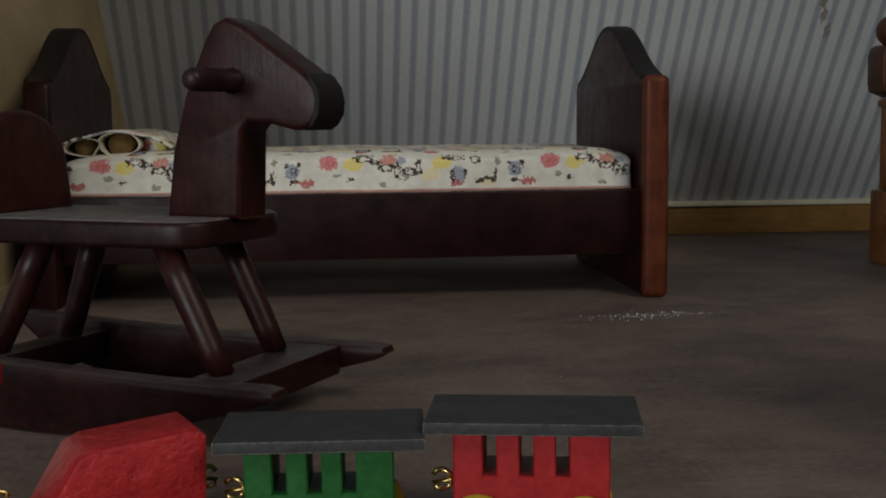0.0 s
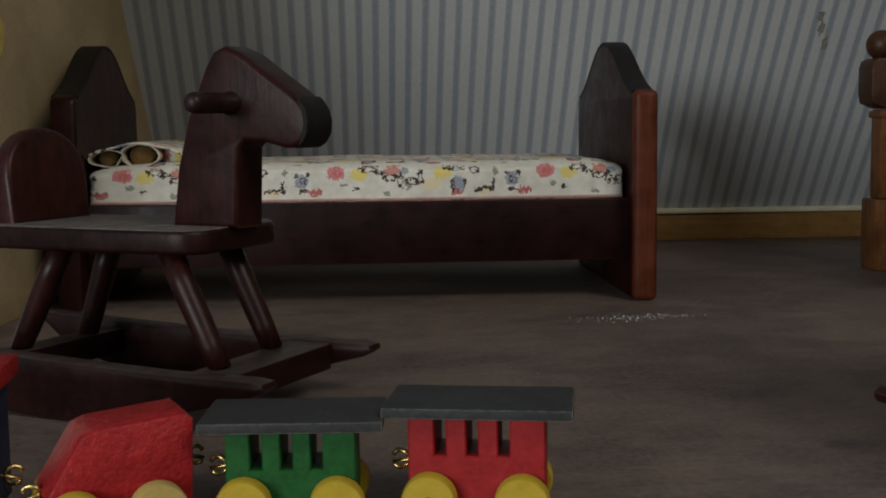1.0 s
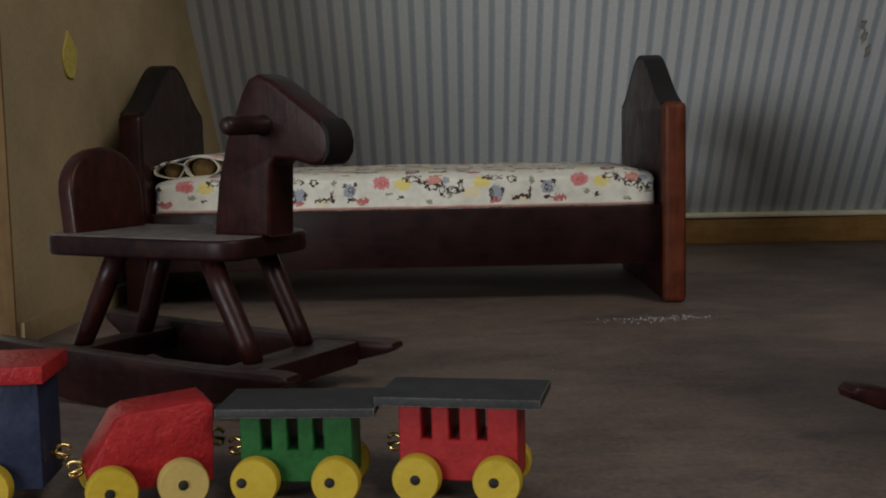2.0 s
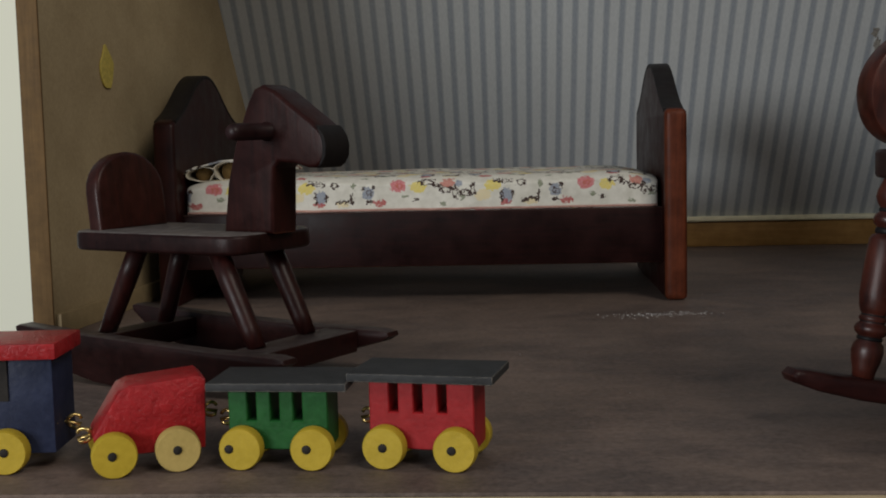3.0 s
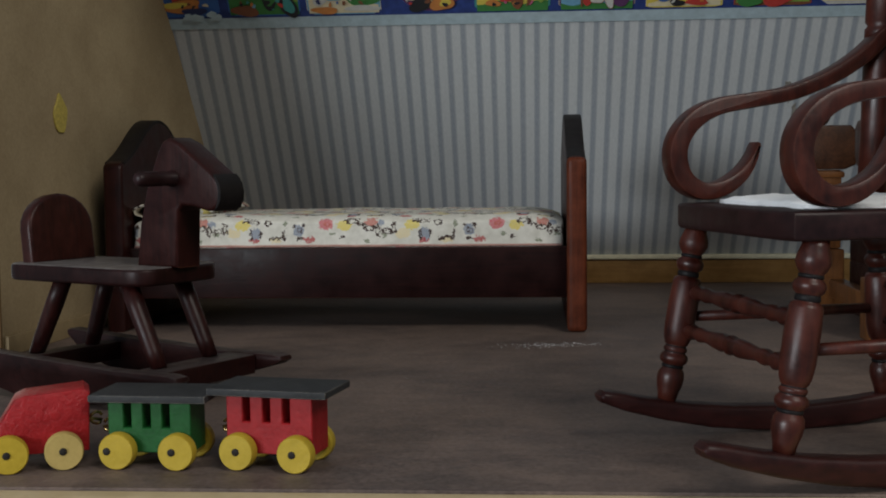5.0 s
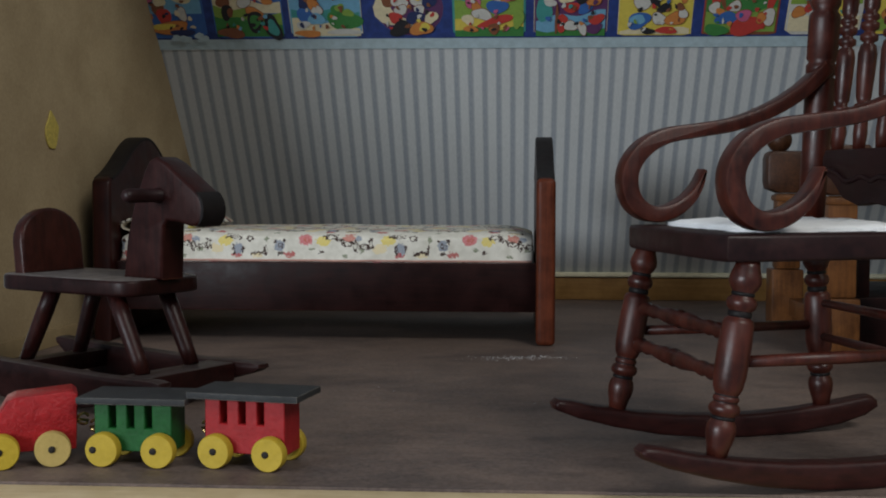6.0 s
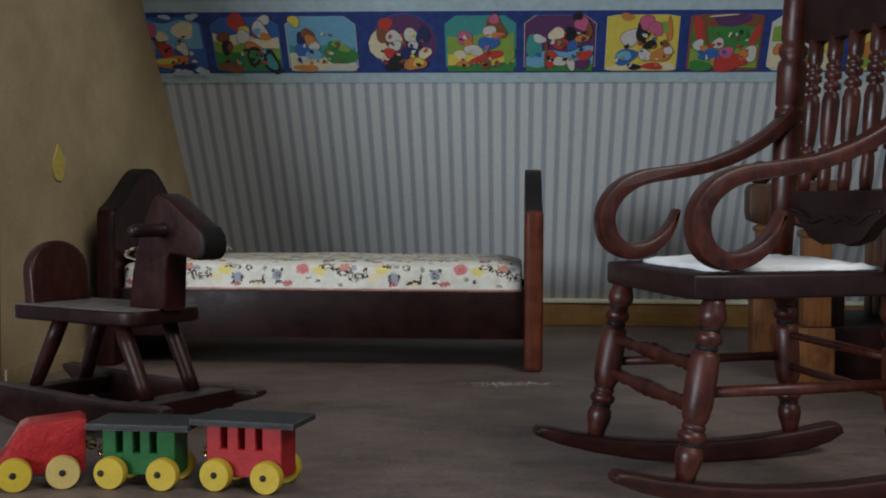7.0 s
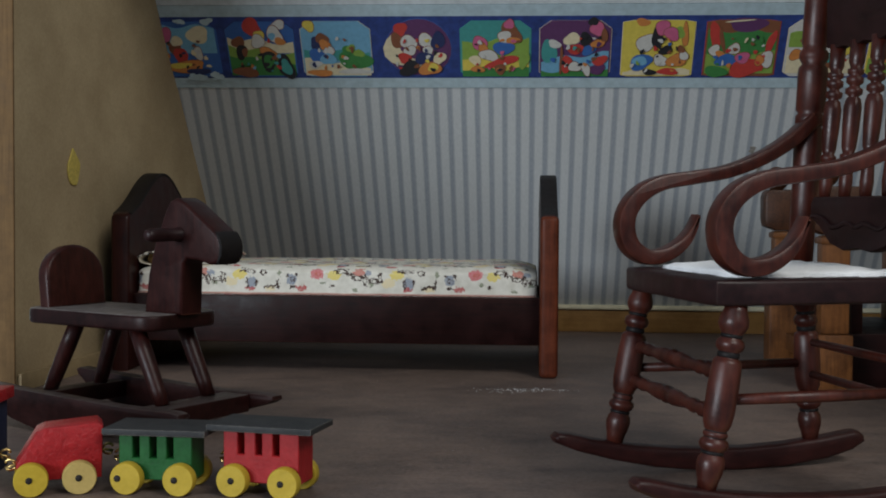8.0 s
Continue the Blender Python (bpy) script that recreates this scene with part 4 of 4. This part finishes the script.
def coach(label, paint_mat, origin, angle, length, lift, pins):
    """A coach: a body with slots open at the top, a wide flat roof, four wheels."""
    m = Matrix.Translation((*origin, 0)) @ Matrix.Rotation(radians(angle), 4, "Z")
    car = thing("train_coach", (*origin, 0), label, "toy train", "toy train cars")
    h, half = 0.144 + lift, length / 2
    slots = [-half + length * q for q in (0.235, 0.47, 0.70)]
    w = 0.0076
    outline = [(-half, 0.030), (half, 0.030), (half, h)]
    for s in slots[::-1]:
        outline += [(s + w, h), (s + w, h - 0.052), (s - w, h - 0.052), (s - w, h)]
    outline += [(-half, h)]
    part("body", prism(outline, 0.088, m @ Matrix.Translation((0, 0.052, 0)), 0.002, 1), paint_mat, car)
    part("roof", placed(box(-half - 0.032, half + 0.036, -0.014, 0.130, h + 0.0006, h + 0.015, 0.003), m), BLACK, car, "charcoal painted roof with chipped edge")
    for x, pin in zip((-0.060, 0.060), pins):
        wheel_on(car, x, True, 0.008, 0.0360, YELLOW, pin, m)
        wheel_on(car, x, False, 0.0965, 0.0360, YELLOW, 0.0, m)
    hook_on(car, -half, 0.052, 0.075, m, -1)
    return car


coach("red wooden toy train coach with yellow wheels on the floor", COACH_RED, (0.983, -1.982), -10.5, 0.178, 0.0, (0.0, -0.004))
coach("green wooden toy train coach with yellow wheels on the floor", GREEN, (0.745, -1.974), -3.0, 0.168, -0.013, (-0.018, -0.008))

tender_at, tender_m = (0.524, -1.982), Matrix.Translation((0.530, -1.994, 0)) @ Matrix.Rotation(radians(22), 4, "Z")
tender = thing("train_tender", (*tender_at, 0), "red wooden toy train wagon with sloping front and yellow wheels", "toy train", "toy train cars")
bm = prism([(-0.078, 0.030), (0.098, 0.030), (0.102, 0.146), (0.092, 0.155), (-0.022, 0.146), (-0.040, 0.138), (-0.084, 0.066)], 0.100, tender_m @ Matrix.Translation((0, 0.056, 0)), 0.006)
bmesh.ops.triangulate(bm, faces=bm.faces[:])
body = part("body", bm, RED, tender, "thickly brushed red paint")
for x, mat, pin in ((-0.052, YELLOW, -0.004), (0.050, CREAM_YELLOW, -0.002)):
    wheel_on(tender, x, True, 0.004, 0.0370, mat, pin, tender_m)
    wheel_on(tender, x, False, 0.108, 0.0370, mat, 0.0, tender_m)
hook_on(tender, 0.098, 0.056, 0.085, tender_m, 1)
hook_on(tender, -0.080, 0.056, 0.060, tender_m, -1)

cab_m = Matrix.Translation((0.253, -1.985, 0)) @ Matrix.Rotation(radians(4), 4, "Z")
engine = thing("train_engine", (0.245, -1.985, 0), "navy blue wooden toy engine with red cab roof", "toy train", "toy train cars")
cab = part("cab", placed(box(-0.02, 0.118, 0.0, 0.115, 0.030, 0.192, 0.003), cab_m), NAVY, engine)
part("cab_window", placed(box(0.028, 0.044, -0.003, 0.01, 0.120, 0.192), cab_m), DARK_HOLE, cab, "dark slot window")
part("cab_roof", placed(box(-0.045, 0.134, -0.030, 0.118, 0.193, 0.220, 0.004), cab_m), RED, engine, "red painted roof")
part("boiler", placed(lathe([(0, 0.045), (0.05, 0.05), (0.95, 0.05), (1, 0.04)], (-0.021, 0.058, 0.100), (-0.18, 0.058, 0.100), 24), cab_m), NAVY, engine, smooth=True)
part("chassis", placed(box(-0.18, -0.021, 0.015, 0.10, 0.030, 0.052, 0.003), cab_m), NAVY, engine)
for x in (0.040, -0.12):
    wheel_on(engine, x, True, -0.001, 0.0375, YELLOW, 0.0, cab_m)
    wheel_on(engine, x, False, 0.116, 0.0375, YELLOW, 0.0, cab_m)
hook_on(engine, 0.118, 0.056, 0.070, cab_m, 1)

# ---- rocking chair ----
CB = Vector((0.9455, 0.3256, 0)).normalized()
CA = Vector((CB.y, -CB.x, 0)) - 0.07 * CB
CHAIR = Matrix(((CB.x, -CA.x, 0, 1.889), (CB.y, -CA.y, 0, -1.8995), (0, 0, 1, 0), (0, 0, 0, 1)))
chair = thing("rocking_chair", (2.12, -1.82, 0), "reddish mahogany dolls' rocking chair with turned legs and scrolled arms", "rocking chair")


def chair_point(u, v, z):
    return CHAIR @ Vector((u, -v, z))


OUT = [(-0.03, -0.225), (-0.018, -0.262), (0.03, -0.275), (0.46, -0.262), (0.50, -0.235), (0.50, 0.235), (0.46, 0.262), (0.03, 0.275), (-0.018, 0.262), (-0.03, 0.225)]
bm = prism(OUT, 0.052, Matrix(((1, 0, 0, 0), (0, 0, 1, 0), (0, -1, 0, 0.474), (0, 0, 0, 1))), 0.008, 3)
part("seat", placed(bm, CHAIR), CHAIR_DARK, chair)
LEG = [(0, 0.022), (0.03, 0.024), (0.08, 0.030), (0.11, 0.031), (0.14, 0.026), (0.16, 0.0205), (0.18, 0.0205), (0.195, 0.027), (0.215, 0.0295), (0.24, 0.027), (0.255, 0.021), (0.288, 0.021), (0.296, 0.027), (0.315, 0.0300), (0.43, 0.0320), (0.58, 0.0315), (0.64, 0.0285), (0.67, 0.024), (0.68, 0.020), (0.69, 0.025), (0.705, 0.025), (0.715, 0.021), (0.73, 0.028), (0.75, 0.0305), (0.77, 0.028), (0.785, 0.0215), (0.805, 0.0215), (0.825, 0.027), (0.86, 0.029), (0.90, 0.027), (0.94, 0.0225), (1, 0.0185)]
RUN = [(-0.205, 0.088), (-0.210, 0.101), (-0.198, 0.111), (-0.17, 0.107), (-0.10, 0.091), (0.0, 0.074), (0.10, 0.063), (0.20, 0.057), (0.30, 0.056), (0.40, 0.061), (0.50, 0.070), (0.59, 0.083), (0.608, 0.083), (0.622, 0.072), (0.625, 0.056), (0.59, 0.036), (0.52, 0.017), (0.40, 0.003), (0.28, 0.0), (0.16, 0.005), (0.05, 0.018), (-0.06, 0.041), (-0.15, 0.066)]
ARM = [(0.475, 0.868), (0.41, 0.812), (0.33, 0.766), (0.237, 0.732), (0.144, 0.716), (0.062, 0.702), (0.008, 0.674), (-0.024, 0.633), (-0.030, 0.590), (-0.014, 0.549), (0.026, 0.525), (0.075, 0.530), (0.118, 0.556), (0.144, 0.590), (0.158, 0.626)]
ARM_W = [0.034, 0.034, 0.033, 0.032, 0.033, 0.036, 0.040, 0.042, 0.043, 0.042, 0.038, 0.034, 0.028, 0.019, 0.008]
SPIN = [(0, 0.013), (0.10, 0.016), (0.20, 0.014), (0.235, 0.012), (0.25, 0.019), (0.275, 0.019), (0.285, 0.013), (0.32, 0.017), (0.45, 0.020), (0.58, 0.021), (0.63, 0.017), (0.645, 0.011), (0.66, 0.020), (0.69, 0.020), (0.705, 0.012), (0.715, 0.012), (0.73, 0.020), (0.765, 0.020), (0.775, 0.012), (0.79, 0.019), (0.815, 0.019), (0.825, 0.013), (0.86, 0.018), (1, 0.019)]
ROD = [(0, 0.011), (0.06, 0.012), (0.11, 0.017), (0.15, 0.011), (0.20, 0.016), (0.26, 0.012), (0.34, 0.016), (0.42, 0.019), (0.47, 0.014), (0.5, 0.020), (0.53, 0.014), (0.58, 0.019), (0.66, 0.016), (0.74, 0.012), (0.80, 0.016), (0.85, 0.011), (0.89, 0.017), (0.94, 0.012), (1, 0.011)]
POST = [(0, 0.031), (0.18, 0.032), (0.30, 0.035), (0.355, 0.036), (0.363, 0.029), (0.371, 0.036), (0.39, 0.036), (0.398, 0.030), (0.406, 0.036), (0.50, 0.037), (0.515, 0.036), (0.525, 0.028), (0.54, 0.036), (0.555, 0.036), (0.565, 0.028), (0.58, 0.032), (1, 0.031)]


def turned_leg(name, head, foot):
    """A turned leg with dark rings added between its beads, for grime and shade in the grooves."""
    leg = part(name, lathe(LEG, head, foot, 20), CHAIR_WOOD, chair, smooth=True)
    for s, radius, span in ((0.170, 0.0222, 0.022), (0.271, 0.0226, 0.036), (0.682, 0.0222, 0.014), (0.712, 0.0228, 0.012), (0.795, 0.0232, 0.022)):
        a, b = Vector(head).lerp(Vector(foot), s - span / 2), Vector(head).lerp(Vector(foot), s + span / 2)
        part("groove", lathe([(0, radius * 0.9), (0.25, radius), (0.75, radius), (1, radius * 0.9)], a, b, 20), NEAR_BLACK, leg, "dark ring for grime and shade in a turned groove", smooth=True)


for v, top, foot, slide, push, drop in ((-0.245, 0.019, -0.051, 0.0, 0.0, 0.0), (0.245, 0.034, -0.028, 0.018, 0.021, 0.07)):
    turned_leg("front_leg", chair_point(top, v, 0.450), chair_point(foot, v, 0.077))
    turned_leg("back_leg", chair_point(0.455, v, 0.450), chair_point(0.480, v, 0.060))
    part("rocker", prism(RUN, 0.052, CHAIR @ Matrix.Translation((slide, -v, 0)), 0.011, 3), ROCKER_WOOD, chair)
    arm = [(a, b - drop * max(0.0, b - 0.66)) for a, b in ARM]
    part("arm", ribbon(arm, ARM_W, 0.058, CHAIR @ Matrix.Translation((push, -v * 1.02, 0))), CHAIR_WOOD, chair)
    part("back_post", lathe(POST, chair_point(0.452, v * 1.08, 0.498), chair_point(0.508, v * 1.08, 1.46), 20), CHAIR_WOOD, chair, smooth=True)
    part("side_stretcher", lathe([(0, 0.011), (0.5, 0.013), (1, 0.011)], chair_point(0.0, v, 0.258), chair_point(0.466, v, 0.258), 12), CHAIR_WOOD, chair, smooth=True)
for z in (0.312, 0.232):
    u = 0.026 - 0.066 * (0.45 - z) / 0.373
    part("front_stretcher", lathe(ROD, chair_point(u, -0.245, z), chair_point(u, 0.245, z), 14), CHAIR_WOOD, chair, smooth=True)
    part("back_stretcher", lathe([(0, 0.009), (0.5, 0.011), (1, 0.009)], chair_point(0.466, -0.245, z), chair_point(0.466, 0.245, z), 12), CHAIR_WOOD, chair, smooth=True)
CREST = [(-0.222, 1.040), (-0.19, 1.030), (-0.15, 1.036), (-0.10, 1.028), (-0.05, 1.036), (0.0, 1.028), (0.05, 1.036), (0.10, 1.028), (0.15, 1.036), (0.19, 1.030), (0.222, 1.040), (0.222, 1.34), (0.15, 1.40), (0.0, 1.43), (-0.15, 1.40), (-0.222, 1.34)]
across = CHAIR @ Matrix.Translation((0.508, 0, 0)) @ Matrix.Rotation(radians(90), 4, "Z")
part("crest_panel", prism(CREST, 0.035, across, 0.006), CHAIR_DARK, chair, "dark pressed crest panel")
APRON = [(-0.20, 0.672), (-0.213, 0.655), (-0.213, 0.62), (-0.17, 0.600), (-0.12, 0.560), (-0.06, 0.545), (0.0, 0.552), (0.06, 0.545), (0.12, 0.560), (0.17, 0.600), (0.213, 0.62), (0.213, 0.655), (0.20, 0.672)]
across = CHAIR @ Matrix.Translation((0.470, 0, 0)) @ Matrix.Rotation(radians(90), 4, "Z")
apron = part("lower_back_panel", prism(APRON, 0.040, across, 0.006), CHAIR_DARK, chair, "dark carved lower back panel")
WAVE = smooth_line([(-0.20, 0.625, 0), (-0.15, 0.620, 0), (-0.10, 0.598, 0), (-0.04, 0.610, 0), (0.0, 0.600, 0), (0.04, 0.610, 0), (0.10, 0.598, 0), (0.15, 0.620, 0), (0.20, 0.625, 0)], 4)
part("carved_line", tube([across @ Vector((q.x, 0.021, q.y)) for q in WAVE], 0.006, 6), CHAIR_DARK, apron, smooth=True)
for i in range(5):
    v = -0.186 + i * 0.093
    part("spindle", lathe(SPIN, chair_point(0.474, v, 0.668), chair_point(0.506, v, 1.042), 14), CHAIR_WOOD, chair, smooth=True)


def cushion():
    bm = placed(box(0.045, 0.440, -0.205, 0.195, 0.5005, 0.513), CHAIR)
    bmesh.ops.subdivide_edges(bm, edges=bm.edges[:], cuts=14, use_grid_fill=True)
    back = CHAIR.inverted()
    for v in bm.verts:
        q = back @ v.co
        edge = min(q.x - 0.045, 0.440 - q.x, q.y + 0.205, 0.195 - q.y, 0.05) / 0.05
        if q.z > 0.502:
            v.co.z += 0.006 * noise.noise(v.co * 45) + 0.005 * edge - 0.005 * (1 - edge)
        v.co.x += 0.006 * noise.noise(v.co * 30)
        v.co.y += 0.006 * noise.noise(v.co * 30 + Vector((5, 0, 0)))
    return tagged(part("seat_cushion", bm, CUSHION, at=(2.12, -1.82, 0.5), smooth=True), "white fleecy cushion on the rocking chair seat", "cushion")


cushion()

# ---- wooden settle behind the chair ----
settle = thing("wooden_settle", (2.75, 0.2, 0), "amber stained wooden settle with ball finials and block feet", "settle")


def settle_end(y0, y1, foot):
    part("foot_block", box(2.572, 2.70, y0 - 0.01, y1 + 0.01, 0.0, foot, 0.010), AMBER, settle)
    stile = part("end_post", box(2.592, 2.690, y0 + 0.01, y1 - 0.01, foot + 0.001, 0.55, 0.008), AMBER, settle)
    part("bead", box(2.584, 2.700, y0, y1, 0.520, 0.545, 0.008), AMBER, stile)
    side = [(2.555, 0.57), (2.549, 0.60), (2.549, 0.69), (2.556, 0.712), (2.572, 0.722), (2.72, 0.722), (2.74, 0.70), (2.74, 0.57), (2.70, 0.552), (2.60, 0.552)]
    part("arm_block", prism(side, y1 - y0 + 0.02, Matrix.Translation((0, (y0 + y1) / 2, 0)), 0.01, 2), SETTLE_DARK, stile, "rounded dark arm block")
    ball = [(0.5 - 0.5 * math.cos(radians(a)), 0.050 * math.sin(radians(a)) + 0.001) for a in range(0, 181, 15)]
    part("finial", lathe(ball, (2.605, (y0 + y1) / 2, 0.716), (2.605, (y0 + y1) / 2, 0.818), 18), SETTLE_DARK, stile, "round ball finial", smooth=True)


settle_end(0.50, 0.60, 0.245)
settle_end(-0.31, -0.21, 0.205)
part("seat_front", box(2.72, 2.76, -0.209, 0.499, 0.20, 0.36, 0.006), MAHOGANY, settle)
part("lower_rail", box(2.64, 2.70, -0.199, 0.489, 0.06, 0.13, 0.006), AMBER, settle)
part("seat_board", box(2.66, 3.02, -0.209, 0.499, 0.361, 0.395, 0.006), AMBER, settle)
for i in range(6):
    part("back_slat", box(3.022, 3.05, -0.20 + i * 0.118, -0.10 + i * 0.118, 0.02, 0.64, 0.006), AMBER, settle)
part("top_rail", box(3.00, 3.07, -0.30, 0.60, 0.641, 0.70, 0.008), AMBER, settle)
part("plinth", box(2.72, 3.02, -0.209, 0.499, 0.0, 0.199, 0.004), MAHOGANY, settle)

# ---- small things ----
sticker_m = LEFT @ Matrix.Translation((-0.165, -0.0035, 0.775))
oval = [((0.040 + 0.012 * math.cos(2 * a + 0.6)) * math.cos(a) + 0.008 * math.sin(3 * a), 0.068 * math.sin(a) + 0.006 * math.cos(4 * a)) for a in [2 * math.pi * i / 28 for i in range(28)]]
sticker = tagged(part("wall_sticker", prism(oval, 0.006, sticker_m, 0.0015, 1), STICKER, at=(-0.13, -0.165, 0.775)), "faded yellow oval sticker on the ochre wall", "sticker")
hook = thing("wall_mark", (2.62, 1.15, 0.86), "brown torn scrap of tape on the striped wall", "tape scrap")
TAPE = paper("brown_tape", (0.27, 0.25, 0.22), 0.4, 900.0)
for dx, z, sx, sz in ((-0.015, 0.915, 0.020, 0.024), (0.0, 0.87, 0.016, 0.032), (0.028, 0.815, 0.013, 0.035)):
    bm = bmesh.new()
    out = Vector((0, -1, -LEAN)).normalized()
    turns = [(0.75 + 0.25 * math.sin(3.7 * i + z * 40), 2 * math.pi * i / 11) for i in range(11)]
    ring = [Vector((2.62 + dx + q * sx * math.cos(a), slope_y(z + q * sz * math.sin(a)), z + q * sz * math.sin(a))) for q, a in turns]
    top = [bm.verts.new(p + out * 0.003) for p in ring]
    low = [bm.verts.new(p + out * 0.0005) for p in ring]
    bm.faces.new(top)
    for i in range(11):
        bm.faces.new((top[i - 1], top[i], low[i], low[i - 1]))
    part("scrap", bm, TAPE, hook)


def crumbs():
    """Fine white crumbs scattered on the floor beside the bed."""
    r = random.Random(5)
    bm = bmesh.new()
    for i in range(275):
        if i < 255:
            along = r.gauss(0, 0.075)
            x, y = 1.56 + along, -0.36 + 0.12 * along + r.gauss(0, 0.026)
        else:
            x, y = r.uniform(0.9, 2.2), r.uniform(-1.6, 0.3)
        s = 0.0004 + 0.0012 * r.random() ** 2 if i < 255 else 0.0005
        bmesh.ops.create_icosphere(bm, subdivisions=1, radius=s, matrix=Matrix.Translation((x, y, s * 0.7)) @ Matrix.Diagonal((r.uniform(0.7, 1.6), r.uniform(0.7, 1.4), 0.8, 1)))
    return tagged(part("floor_crumbs", bm, CUSHION, at=(1.56, -0.36, 0)), "fine white crumbs scattered on the dark floor", "crumbs", kind="stuff")


crumbs()
